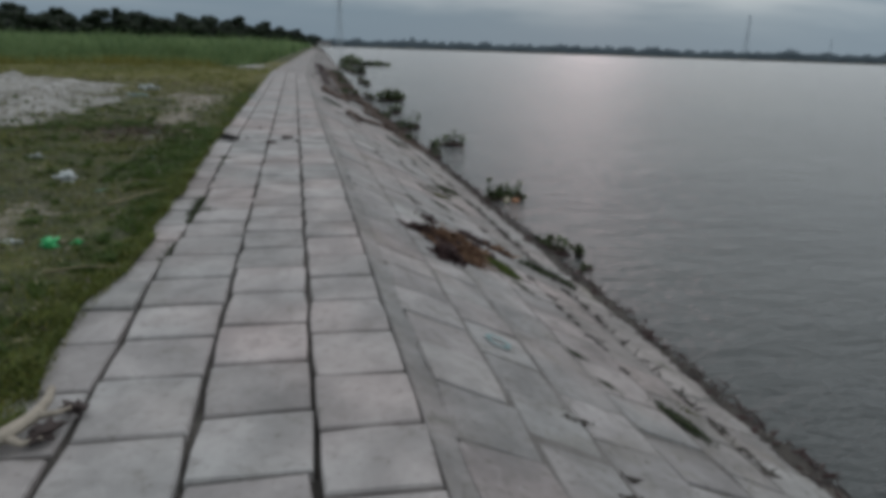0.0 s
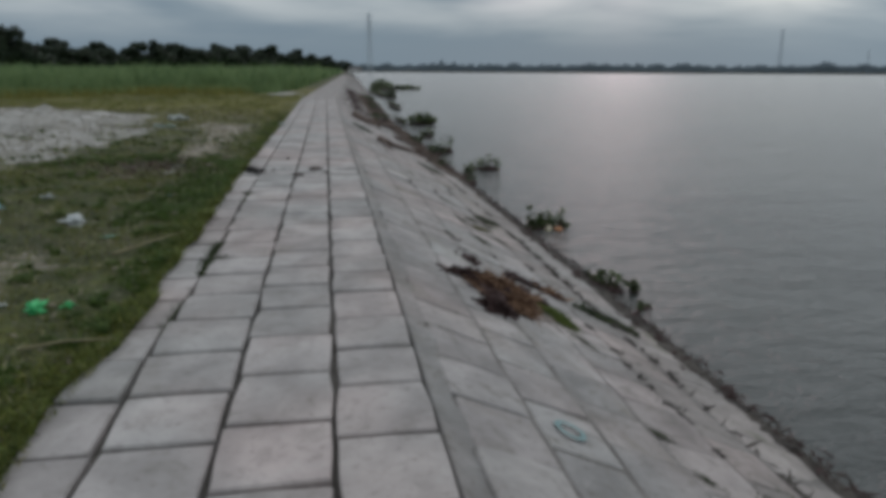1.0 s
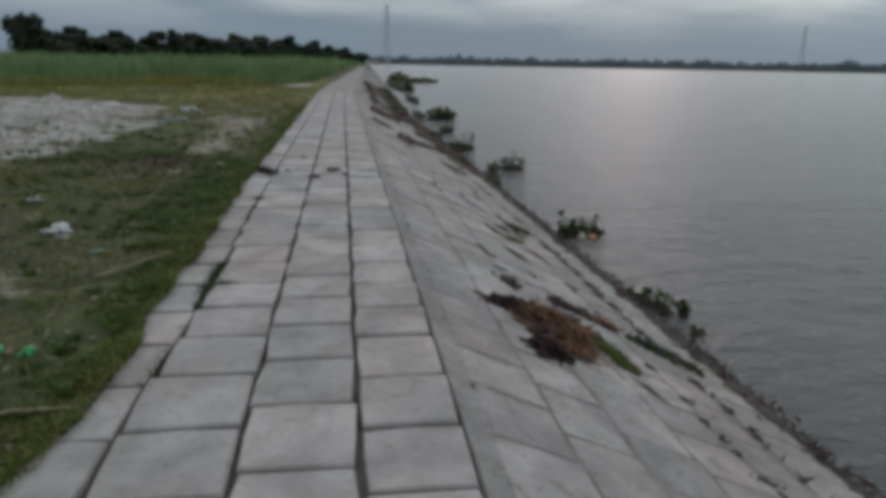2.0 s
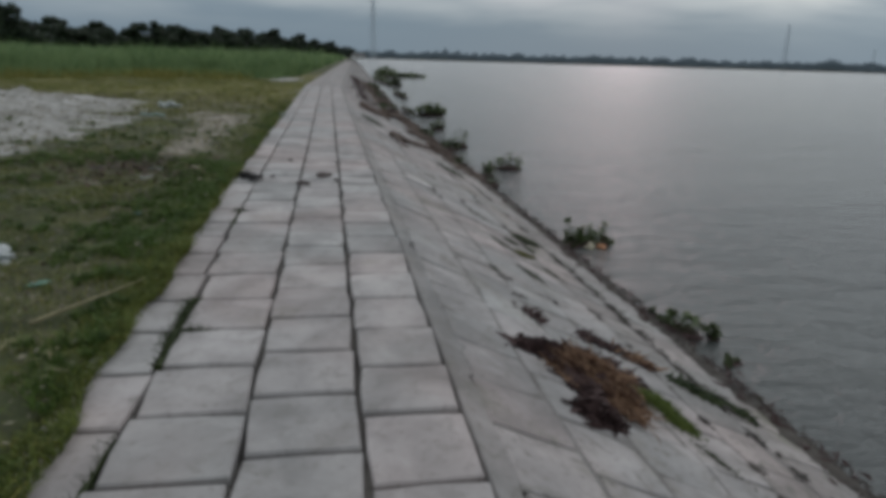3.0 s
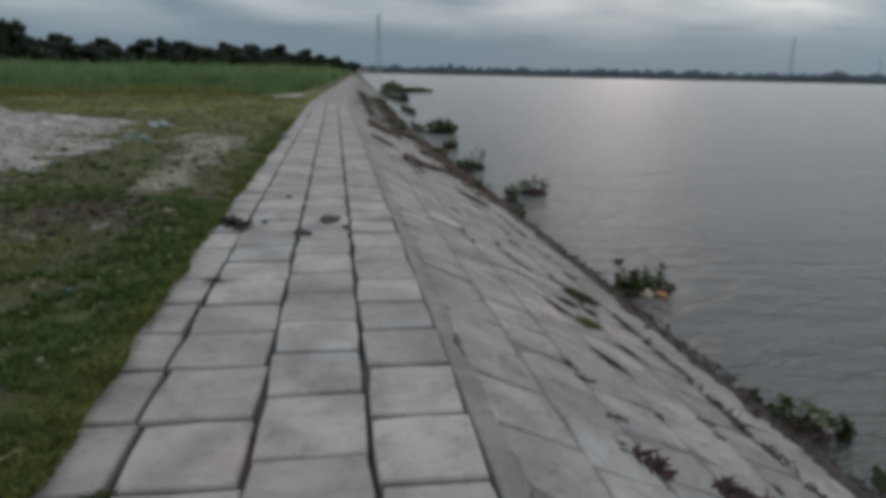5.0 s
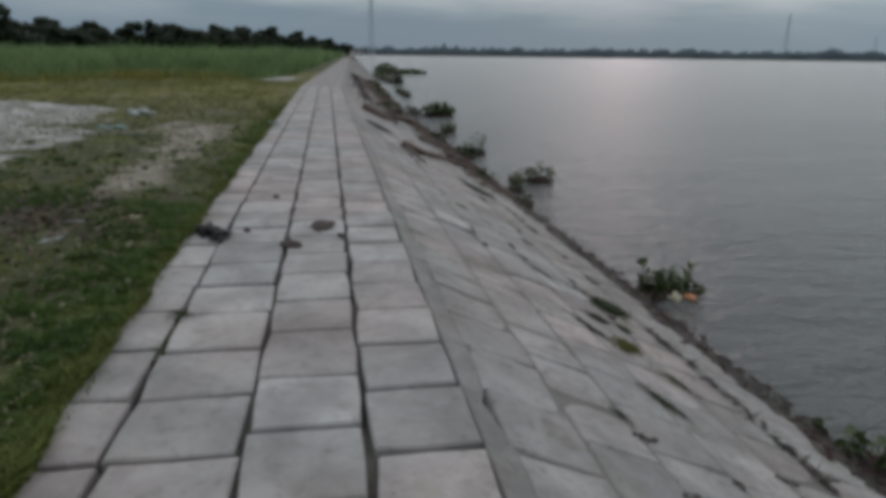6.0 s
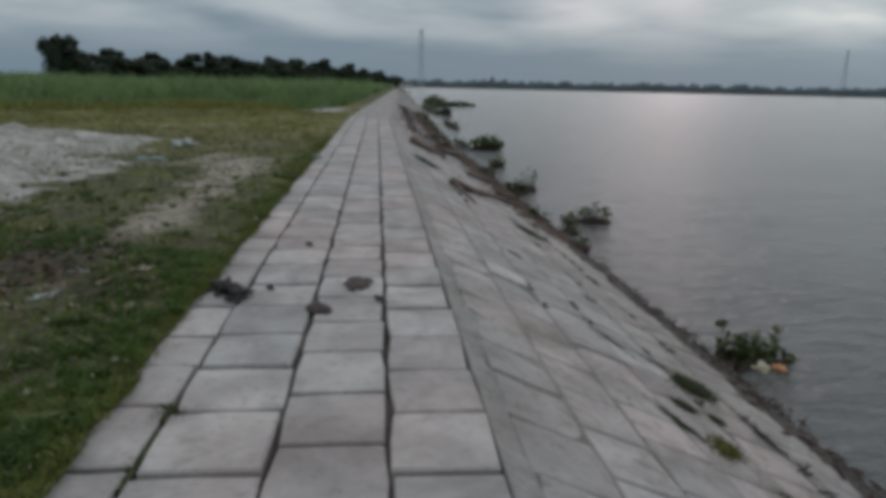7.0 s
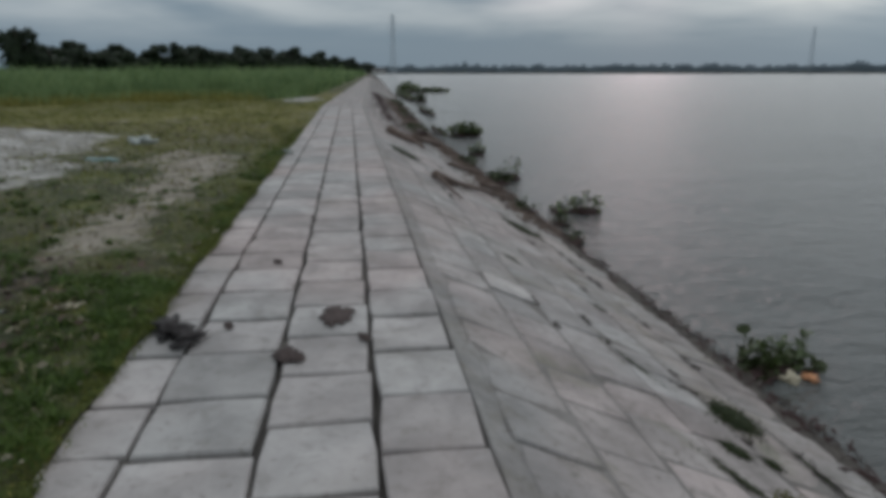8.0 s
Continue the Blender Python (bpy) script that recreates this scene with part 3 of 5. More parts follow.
# ---- tree line ----
def tree_model(seed, h, w):
    """One broad tree: trunk with limbs, and a crown of small leaf clumps with gaps."""
    rnd, rng = random.Random(seed), np.random.default_rng(seed)
    tree = empty("tree", pose(0, 0, 0), label="dark leafy tree in the row behind the reeds", category="tree", group="tree line")
    lobes = []
    for i in range(rnd.randint(12, 16)):
        a, f = rnd.uniform(0, 6.28), rnd.random()
        reach = w * 0.36 * math.sqrt(rnd.random())
        lobes.append((math.cos(a) * reach, math.sin(a) * reach, h * (0.18 + 0.66 * f), w * rnd.uniform(0.16, 0.26) * (1.15 - 0.4 * f)))
    bm = bmesh.new()
    tube(bm, [(0, 0, -0.3), (0.1, 0, h * 0.2), (0.2, 0.1, h * 0.45), (0.1, 0.1, h * 0.75)], [h * 0.035, h * 0.027, h * 0.02, h * 0.008], 7, 0.2, seed)
    for lx, ly, lz, lr in lobes[:7]:
        tube(bm, [(0.1, 0.05, h * 0.3), (lx * 0.5, ly * 0.5, (h * 0.3 + lz) / 2 + 0.2), (lx, ly, lz)], [h * 0.014, h * 0.009, h * 0.004], 5, 0.2, seed + 1)
    part("trunk", bm_mesh("trunk", bm, MAT["bark"]), tree)
    vs = []
    for lx, ly, lz, lr in lobes:
        k = 240
        d = rng.normal(size=(k, 3))
        d /= np.linalg.norm(d, axis=1)[:, None]
        c = np.array([lx, ly, lz]) + d * (lr * rng.uniform(0.35, 1.12, k) ** 0.6)[:, None] * np.array([1.0, 1.0, 0.8])
        s = rng.uniform(0.22, 0.55, k)
        u = rng.normal(size=(k, 3))
        u /= np.linalg.norm(u, axis=1)[:, None]
        v = np.cross(u, d)
        quad = np.stack([c - u * s[:, None], c + v * s[:, None] * 0.6, c + u * s[:, None], c - v * s[:, None] * 0.6], 1)
        vs.append(quad)
    v = np.concatenate(vs).reshape(-1, 3)
    i = np.arange(len(v) // 4)[:, None] * 4
    tris = np.concatenate([i + np.array([[0, 1, 2]]), i + np.array([[0, 2, 3]])])
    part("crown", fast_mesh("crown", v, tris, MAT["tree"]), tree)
    return tree


def tree_row():
    rnd = random.Random(11)
    models = [tree_model(20 + i, h, w) for i, (h, w) in enumerate(((8.6, 8.5), (7.4, 8.0), (9.0, 7.0), (8.0, 9.5), (9.4, 5.0)))]
    spots = []
    az = -52.0
    while az < 1.7:
        d = float(np.interp(az, (-52, -29, -22.7, -17.4, -12.1, -6.8, -3, 0, 2.2), (95, 110, 124, 150, 200, 280, 360, 450, 520)))
        for row in range(2):
            a2, d2 = az + rnd.uniform(-0.3, 0.3), d + row * rnd.uniform(5, 11) + rnd.uniform(-2, 2)
            if -29.6 < az < -21.8:
                continue
            s = rnd.uniform(0.78, 0.96) * float(np.interp(d, (125, 185, 268, 355, 420, 480, 520), (0.83, 1.14, 1.50, 1.58, 1.6, 1.18, 0.9)))
            spots.append((a2, d2, s, rnd.randrange(4), rnd.uniform(0, 360)))
        az += math.degrees(rnd.uniform(3.0, 5.0) * d ** 0.25 / 3.3 / d)
    spots += [(-22.3, 122, 1.1, 0, 40), (-20.6, 124, 0.78, 3, 10), (-29.0, 112, 0.9, 0, 200), (-13.0, 190, 0.98, 4, 90), (-4.4, 330, 1.5, 2, 10)]
    for i, (a, d, s, k, turn) in enumerate(spots):
        x, y = polar(a, d)
        wide = s * 0.58 if a == -22.3 else s * rnd.uniform(1.05, 1.3)
        m = pose(x, y, 0, 0, 0, turn) @ Matrix.Diagonal((wide, wide, s, 1))
        if i < len(models):
            models[i].matrix_basis = m
        else:
            src = models[k]
            t = copy_thing(src, pose(0, 0, 0))
            t.matrix_basis = m


tree_row()


# ---- tall reeds ----
def reeds():
    rng = np.random.default_rng(8)

    def front(x):
        return 42.0 + 1.2 * np.sin(x * 0.55) + 0.8 * np.sin(x * 1.7 + 1) - np.clip((-9 - x) / 6, 0, 1) * 4.5

    def sow(k, x0, x1, y0, y1, h0, h1, w):
        x, y = rng.uniform(x0, x1, k), rng.uniform(y0, y1, k)
        keep = (y > front(x) + rng.exponential(0.8, k)) & (x < -2.4 + bend(y) - np.clip((48 - y) * 0.10, 0, 1))
        x, y = x[keep], y[keep]
        rise = np.clip((y - front(x)) / 5.0, 0.32, 1.0)
        h = rng.uniform(h0, h1, len(x)) * rise * (1 + 0.36 * bumps(x, y, 0.11) + 0.34 * bumps(x, y, 0.4) + 0.26 * bumps(x, y, 1.3))
        return blades(rng, x, y, np.full(len(x), 0.0), h, rng.uniform(0.6, 1.2, len(x)) * w, 0.75, 3)

    vs, ts, base = [], [], 0
    for args in ((42000, -42, -1.5, 36, 50, 1.1, 1.75, 0.035), (30000, -60, -1.0, 48, 75, 1.35, 1.85, 0.07), (16000, -95, 4.0, 75, 130, 1.5, 2.0, 0.16), (7000, -110, 12.0, 130, 330, 1.6, 2.2, 0.4)):
        v, t = sow(*args)
        vs.append(v), ts.append(t + base)
        base += len(v)
    ob = new("reeds", fast_mesh("reeds", np.concatenate(vs), np.concatenate(ts), MAT["crop"]))
    tagged(ob, "dense field of tall green reeds behind the pasture", "reeds", kind="stuff")
    k = 6000
    x = rng.uniform(-40, -1.9, k)
    y = front(x) + rng.normal(0.2, 1.6, k)
    x = np.where(x > -4.2, x - 6.0, x)
    v, t = blades(rng, x, y, np.zeros(k), rng.uniform(0.15, 0.75, k), rng.uniform(0.02, 0.05, k), 0.9, 2)
    tagged(new("dry_reeds", fast_mesh("dry_reeds", v, t, MAT["straw_turf"])), "low yellowed reeds along the field's edge", "reeds", kind="stuff")


reeds()


# ---- short grass ----
def grass():
    rng = np.random.default_rng(3)
    for name, mat, share, label in (("grass", "turf", 0.76, "short trampled green grass on the pasture"), ("dry_grass", "straw_turf", 0.33, "short dry yellowed grass on the pasture")):
        vs, ts, base = [], [], 0
        for k, x0, x1, y0, y1, h0, h1, wd, edge in ((150000, -8.0, -1.08, 1.2, 13, 0.018, 0.055, 0.006, 0), (85000, -15, -1.08, 13, 44, 0.03, 0.085, 0.016, 0), (60000, -1.5, -1.03, 1.2, 24, 0.025, 0.065, 0.008, 1), (40000 if name == "dry_grass" else 8000, -15, -1.3, 19, 42, 0.04, 0.11, 0.018, 0)):
            k = int(k * (share * 0.35 if edge and name == "dry_grass" else share))
            x, y = rng.uniform(x0, x1, k), rng.uniform(y0, y1, k)
            if edge:
                x = grass_edge(y) + 0.02 - np.abs(rng.normal(0, 0.10, k)) + 0.02 * np.sin(y * 3.1) + 0.02 * np.sin(y * 7.7 + 1)
            x = x + bend(y)
            dirt, silt, _ = cover_of(x, y)
            patch = bumps(x, y, 1.3) * 1.1 + bumps(x, y, 4.0) * 0.5
            bare = np.clip(np.maximum(dirt * (0.9 if name == "grass" else 0.55), silt * 1.2) + patch * 0.55, 0, 1)
            keep = rng.uniform(0, 1, k) > bare * (0.4 if edge else 1.15)
            keep &= (x - bend(y)) < grass_edge(y) + 0.05
            x, y = x[keep], y[keep]
            tall = 1 + 1.1 * np.clip(bumps(x, y, 0.9) + 0.6 * bumps(x, y, 3.1), -0.7, 1.2)
            v, t = blades(rng, x, y, pasture_h(np.minimum(x, bend(y) + LEFT), y) - 0.004, rng.uniform(h0, h1, len(x)) * tall, rng.uniform(0.6, 1.3, len(x)) * wd, 1.3, 2)
            vs.append(v), ts.append(t + base)
            base += len(v)
        tagged(new(name, fast_mesh(name, np.concatenate(vs), np.concatenate(ts), MAT[mat])), label, "grass", kind="stuff")


grass()


def tussocks():
    """Taller clumps of green grass, and scraps of dry leaf between them."""
    rng = np.random.default_rng(31)
    cx = np.concatenate([rng.uniform(-9, -1.3, 1700), rng.uniform(-1.95, -1.25, 330), rng.uniform(-4.0, -1.4, 160), rng.uniform(-1.75, -1.22, 220), -1.17 - np.abs(rng.normal(0, 0.16, 520))])
    cy = np.concatenate([rng.uniform(1.5, 16, 1700), rng.uniform(6.3, 12, 330), rng.normal(11.7, 0.35, 160), rng.normal(11.25, 0.35, 220), rng.uniform(2.2, 20, 520)])
    dirt, silt, _ = cover_of(cx, cy)
    ok = (rng.uniform(0, 1, len(cx)) > np.maximum(dirt * 0.8, silt)) & (bumps(cx, cy, 0.7) > -0.15)
    cx, cy = cx[ok], cy[ok]
    k = 60
    rad = np.repeat(rng.uniform(0.02, 0.10, len(cx)), k)
    hh = np.repeat(rng.uniform(0.045, 0.12, len(cx)), k)
    a, r = rng.uniform(0, 6.28, len(rad)), np.sqrt(rng.uniform(0, 1, len(rad)))
    x, y = np.repeat(cx, k) + rad * r * np.cos(a), np.repeat(cy, k) + rad * r * np.sin(a)
    keep = x < grass_edge(y) + 0.01
    x, y, hh = x[keep], y[keep], hh[keep]
    v, t = blades(rng, x, y, pasture_h(x, y) - 0.004, hh * rng.uniform(0.4, 1.0, len(x)), rng.uniform(0.004, 0.009, len(x)), 1.2, 2)
    tagged(new("grass_tussocks", fast_mesh("grass_tussocks", v, t, MAT["lush"])), "taller clumps of lush green grass in the pasture", "grass", kind="stuff")
    m = 5200
    x, y = rng.uniform(-8, -1.25, m), 1.4 + 13 * rng.uniform(0, 1, m) ** 1.2
    a, ln = rng.uniform(0, 6.28, m), rng.uniform(0.05, 0.20, m)
    wd = rng.uniform(0.0015, 0.004, m)
    z = pasture_h(x, y) + rng.uniform(0.02, 0.055, m)
    dx, dy = np.cos(a) * ln / 2, np.sin(a) * ln / 2
    v = np.stack([np.stack([x - dx, y - dy, z - 0.01], 1), np.stack([x - dy / ln * wd * 2, y + dx / ln * wd * 2, z], 1), np.stack([x + dy / ln * wd * 2, y - dx / ln * wd * 2, z], 1), np.stack([x + dx, y + dy, z + rng.normal(0, 0.012, m)], 1)], 1).reshape(-1, 3)
    i = np.arange(m)[:, None] * 4
    tagged(new("loose_straw", fast_mesh("loose_straw", v, np.concatenate([i + np.array([[0, 1, 2]]), i + np.array([[1, 3, 2]])]), MAT["loose"])), "loose dry straws lying over the grass", "straw", kind="stuff")
    n = 17000
    x, y = rng.uniform(-10, -1.2, n), 1.4 + 24 * rng.uniform(0, 1, n) ** 1.4
    z = pasture_h(x, y) + rng.uniform(0.012, 0.045, n)
    s = rng.uniform(0.006, 0.021, n) * (1 + 0.05 * y)
    d = rng.uniform(0, 6.28, n)
    e = np.stack([np.cos(d) * s, np.sin(d) * s, rng.normal(0, 0.3, n) * s], 1)
    f = np.stack([-np.sin(d) * s * 0.45, np.cos(d) * s * 0.45, rng.normal(0, 0.3, n) * s], 1)
    p = np.stack([x, y, z], 1)
    v = np.stack([p - e, p + f, p + e, p - f], 1).reshape(-1, 3)
    i = np.arange(n)[:, None] * 4
    t = np.concatenate([i + np.array([[0, 1, 2]]), i + np.array([[0, 2, 3]])])
    tagged(new("dry_leaves", fast_mesh("dry_leaves", v, t, MAT["scrap"])), "scraps of pale dry leaf strewn over the pasture", "leaves", kind="stuff")


def dead_leaves():
    """Brown dead leaves strewn over the bare trampled earth."""
    rng = np.random.default_rng(61)
    n = 900
    x, y = rng.normal(-2.35, 0.7, n), rng.normal(10.95, 0.6, n)
    keep = x < -1.45
    x, y = x[keep], y[keep]
    n = len(x)
    s, d = rng.uniform(0.015, 0.045, n), rng.uniform(0, 6.28, n)
    e = np.stack([np.cos(d) * s, np.sin(d) * s, rng.normal(0, 0.25, n) * s], 1)
    f = np.stack([-np.sin(d) * s * 0.45, np.cos(d) * s * 0.45, rng.normal(0, 0.25, n) * s], 1)
    p = np.stack([x, y, pasture_h(x, y) + rng.uniform(0.008, 0.04, n)], 1)
    v = np.stack([p - e, p + f, p + e, p - f], 1).reshape(-1, 3)
    i = np.arange(n)[:, None] * 4
    t = np.concatenate([i + np.array([[0, 1, 2]]), i + np.array([[0, 2, 3]])])
    tagged(new("dead_leaves", fast_mesh("dead_leaves", v, t, MAT["deadleaf"])), "reddish brown dead leaves on bare trampled earth", "leaves", kind="stuff")


tussocks()
dead_leaves()


# ---- loose things ----
def slope_at(u, y, lift=0.0):
    """A place on the slabs of the bank."""
    return Vector((u + float(bend(y)), y, -FALL * (u - EDGE) + lift))


LEAN_DEG = math.degrees(math.atan(FALL))


def lump_mesh(name, mat, size, seed, rough=0.45, sub=2, flat=0.0):
    bm = bmesh.new()
    bmesh.ops.create_icosphere(bm, subdivisions=sub, radius=1.0)
    for v in bm.verts:
        k = 1 + rough * noise.fractal(v.co * 1.7 + Vector((seed * 3.1, 0, 0)), 0.7, 2.0, 3)
        v.co = Vector((v.co.x * k * size[0], v.co.y * k * size[1], max(v.co.z * k, -flat if flat else -9) * size[2]))
    return bm_mesh(name, bm, mat)


def litter(name, mat, x, y, size, seed, label, z=None):
    ob = new(name, lump_mesh(name, MAT[mat], size, seed, 1.3, 3, 0.3))
    ground_z = float(pasture_h(np.array([x]), np.array([y]))[0]) if z is None else z
    ob.matrix_basis = pose(x, y, ground_z + size[2] * 0.3, 0, 0, seed * 47)
    return tagged(ob, label, "litter")


litter("plastic_scrap", "white", -2.27, 7.28, (0.075, 0.09, 0.05), 1, "crumpled white plastic scrap on the grass")
litter("plastic_scrap", "green", -1.67, 4.82, (0.085, 0.045, 0.03), 2, "crumpled bright green plastic scrap on the grass")
litter("plastic_scrap", "green", -1.52, 4.88, (0.035, 0.03, 0.02), 12, "small bright green plastic scrap on the grass")
litter("plastic_scrap", "white", -1.96, 4.98, (0.07, 0.04, 0.02), 3, "small flat white plastic scrap on the grass")
litter("plastic_scrap", "blue", -3.30, 8.03, (0.09, 0.04, 0.03), 4, "pale blue plastic scrap on the grass")
litter("plastic_scrap", "dull", -2.95, 8.5, (0.06, 0.05, 0.03), 5, "small white plastic scrap on the grass")
litter("plastic_scrap", "white", -2.95, 7.25, (0.07, 0.05, 0.03), 6, "small white plastic scrap on the grass")
litter("plastic_scrap", "aqua", -1.84, 6.76, (0.06, 0.028, 0.012), 16, "small flat dirty aqua plastic scrap on the grass")
litter("paper_scrap", "dull", -1.48, 7.66, (0.05, 0.02, 0.012), 17, "small flat off-white paper scrap on the grass")
litter("plastic_scrap", "dullblue", -1.74, 8.59, (0.06, 0.022, 0.014), 18, "small dirty pale green plastic strip on the grass")
litter("paper_scrap", "dull", -2.08, 10.86, (0.07, 0.03, 0.012), 19, "flat dirty white paper scrap on bare earth")
litter("paper_scrap", "cream", -1.68, 10.88, (0.06, 0.03, 0.015), 20, "small yellowed paper scrap on bare earth")
litter("plastic_sheet", "dullblue", -3.68, 17.5, (0.26, 0.12, 0.04), 7, "torn dirty pale blue plastic sheet lying on the grass")
litter("plastic_sheet", "dull", -4.15, 20.9, (0.19, 0.2, 0.12), 8, "crumpled dirty white plastic sheet lying on the grass")
litter("plastic_scrap", "dull", -2.1, 10.3, (0.07, 0.04, 0.02), 9, "small white plastic scrap on bare earth")
litter("plastic_scrap", "dull", -1.16, 18.8, (0.12, 0.07, 0.03), 11, "small white plastic scrap at the path's edge")


def stick(name, pts, r, mat, label, seed=0, twigs=()):
    """A bent branch lying about, with side twigs."""
    ob = new(name)
    bm = bmesh.new()
    n = len(pts)
    tube(bm, pts, [r * (1 - 0.6 * i / (n - 1)) for i in range(n)], 7, 0.35, seed)
    branch = part("branch", bm_mesh("branch", bm, MAT[mat]), ob)
    for k, tw in enumerate(twigs):
        bm = bmesh.new()
        tube(bm, tw, [r * 0.55 * (1 - 0.6 * i / (len(tw) - 1)) for i in range(len(tw))], 6, 0.35, seed + k + 1)
        part("twig", bm_mesh("twig", bm, MAT[mat]), branch)
    return tagged(ob, label, "branch")


# bleached forked branch at the pasture's edge
stick("driftwood_branch", [(-1.18, 2.22, 0.03), (-1.04, 2.32, 0.05), (-0.975, 2.43, 0.06), (-0.965, 2.55, 0.06), (-0.995, 2.68, 0.045)], 0.033, "palewood", "bleached forked driftwood lying across the path's edge", 3,
      [[(-0.975, 2.43, 0.06), (-0.91, 2.46, 0.05), (-0.87, 2.53, 0.035)], [(-1.04, 2.32, 0.05), (-0.97, 2.29, 0.035), (-0.92, 2.33, 0.03)]])
litter("dead_leaf", "dung", -0.93, 2.37, (0.05, 0.035, 0.022), 21, "curled brown dead leaf on the concrete blocks", 0.02)
litter("dead_leaf", "dung", -0.87, 2.54, (0.045, 0.03, 0.02), 22, "curled brown dead leaf on the concrete blocks", 0.02)
# dry stalks in the grass
stick("dry_stalk", [(-1.58, 6.0, 0.05), (-1.40, 6.28, 0.06), (-1.20, 6.68, 0.05)], 0.010, "stalk", "long dry yellow stalk lying in the grass", 5)
stick("dry_stalk", [(-1.5, 4.18, 0.05), (-1.3, 4.24, 0.06), (-1.08, 4.30, 0.03)], 0.009, "stalk", "long dry yellow stalk lying in the grass", 6)

# driftwood on the bank
def along(u0, y0, u1, y1, n=5, lift=0.05, wave=0.06, seed=1):
    rnd = random.Random(seed)
    return [slope_at(u0 + (u1 - u0) * i / (n - 1) + rnd.uniform(-wave, wave), y0 + (y1 - y0) * i / (n - 1), lift + rnd.uniform(-0.01, 0.03)) for i in range(n)]


stick("drift_log", along(1.36, 18.0, 2.85, 19.5, 6, 0.07), 0.07, "wood", "long dark driftwood log lying on the concrete bank", 1, [along(1.42, 18.0, 1.50, 16.3, 4, 0.06)])
stick("drift_log", along(1.02, 25.2, 1.85, 24.0, 5, 0.1), 0.105, "wood", "thick dark driftwood log on the concrete bank", 2)
stick("drift_log", along(1.8, 26.5, 3.0, 29.5, 5, 0.1), 0.10, "wood", "dark driftwood log near the water", 7)
stick("drift_branch", along(2.2, 22.0, 3.3, 24.0, 5, 0.08), 0.05, "wood", "dark driftwood branch on the bank near the water", 8)
stick("drift_branch", along(2.6, 20.2, 3.4, 22.0, 5, 0.08), 0.05, "wood", "dark driftwood branch on the bank near the water", 9)


def leaves_mesh(name, rng, centres, sizes, tilt, mat, stalk_from=None):
    """Rounded cupped leaves, each with its stalk."""
    vs, ts, b = [], [], 0
    for i, (c, s) in enumerate(zip(centres, sizes)):
        nrm = Vector((rng.normal(0, tilt), rng.normal(0, tilt), 1)).normalized()
        a = nrm.orthogonal().normalized()
        a.rotate(Matrix.Rotation(rng.uniform(0, 6.28), 3, nrm))
        o = nrm.cross(a)
        c = Vector(c)
        ring = [c + (a * math.cos(t) * 1.15 + o * math.sin(t) * (0.85 + 0.12 * math.cos(t))) * s + nrm * s * 0.22 * abs(math.cos(t)) for t in [k * math.pi / 4 for k in range(8)]]
        vs += [c, *ring]
        ts += [(b, b + 1 + k, b + 1 + (k + 1) % 8) for k in range(8)]
        b += 9
        if stalk_from is not None:
            f = Vector(stalk_from[i])
            wv = a * (0.006 + s * 0.06)
            vs += [f - wv, f + wv, c + wv * 0.6, c - wv * 0.6]
            ts += [(b, b + 1, b + 2), (b, b + 2, b + 3)]
            b += 4
    return fast_mesh(name, [tuple(v) for v in vs], ts, MAT[mat], True)


def hyacinth(x, y, z, rx, ry, h, n, size, seed, label, mat="hyacinth"):
    """A clump of water hyacinth: leaves on stalks over a mat of roots."""
    rng = np.random.default_rng(seed)
    plant = empty("water_hyacinth", pose(x, y, z), label=label, category="plant", group="river-edge plants")
    roots, tops, sizes = [], [], []
    for i in range(n):
        a, r = rng.uniform(0, 6.28), math.sqrt(rng.uniform(0, 1))
        px, py = rx * r * math.cos(a), ry * r * math.sin(a)
        hh = h * rng.uniform(0.25, 1.0) * (1.1 - 0.55 * r)
        roots.append((px * 0.75, py * 0.75, -0.01)), tops.append((px + rng.normal(0, 0.03), py + rng.normal(0, 0.03), hh)), sizes.append(size * rng.uniform(0.6, 1.15))
    if y < 14:
        for c, sz, r0 in zip(tops, sizes, roots):
            leaf = part("leaf", leaves_mesh("leaf", rng, [c], [sz], 0.75, mat), plant)
            bm = bmesh.new()
            foot, tip = Vector(r0), Vector(c)
            mid = foot.lerp(tip, 0.5) + Vector((0, 0, 0.12 * (tip - foot).length))
            tube(bm, [foot, mid, tip], [0.007, 0.006, 0.004], 5, 0.2, seed)
            part("stalk", bm_mesh("stalk", bm, MAT[mat]), leaf)
    else:
        tagged(part("foliage", leaves_mesh("foliage", rng, tops, sizes, 0.75, mat, roots), plant), kind="stuff")
    bm = bmesh.new()
    bmesh.ops.create_icosphere(bm, subdivisions=3, radius=1.0)
    for v in bm.verts:
        k = 1 + 0.5 * noise.fractal(v.co * 2.3 + Vector((seed, 0, 0)), 0.7, 2.0, 3)
        v.co = Vector((v.co.x * k * rx * 0.85, v.co.y * k * ry * 0.85, max(v.co.z, -0.4) * k * h * 0.22))
    part("root_mat", bm_mesh("root_mat", bm, MAT["husk"]), plant, "dark tangled root mat")
    return plant


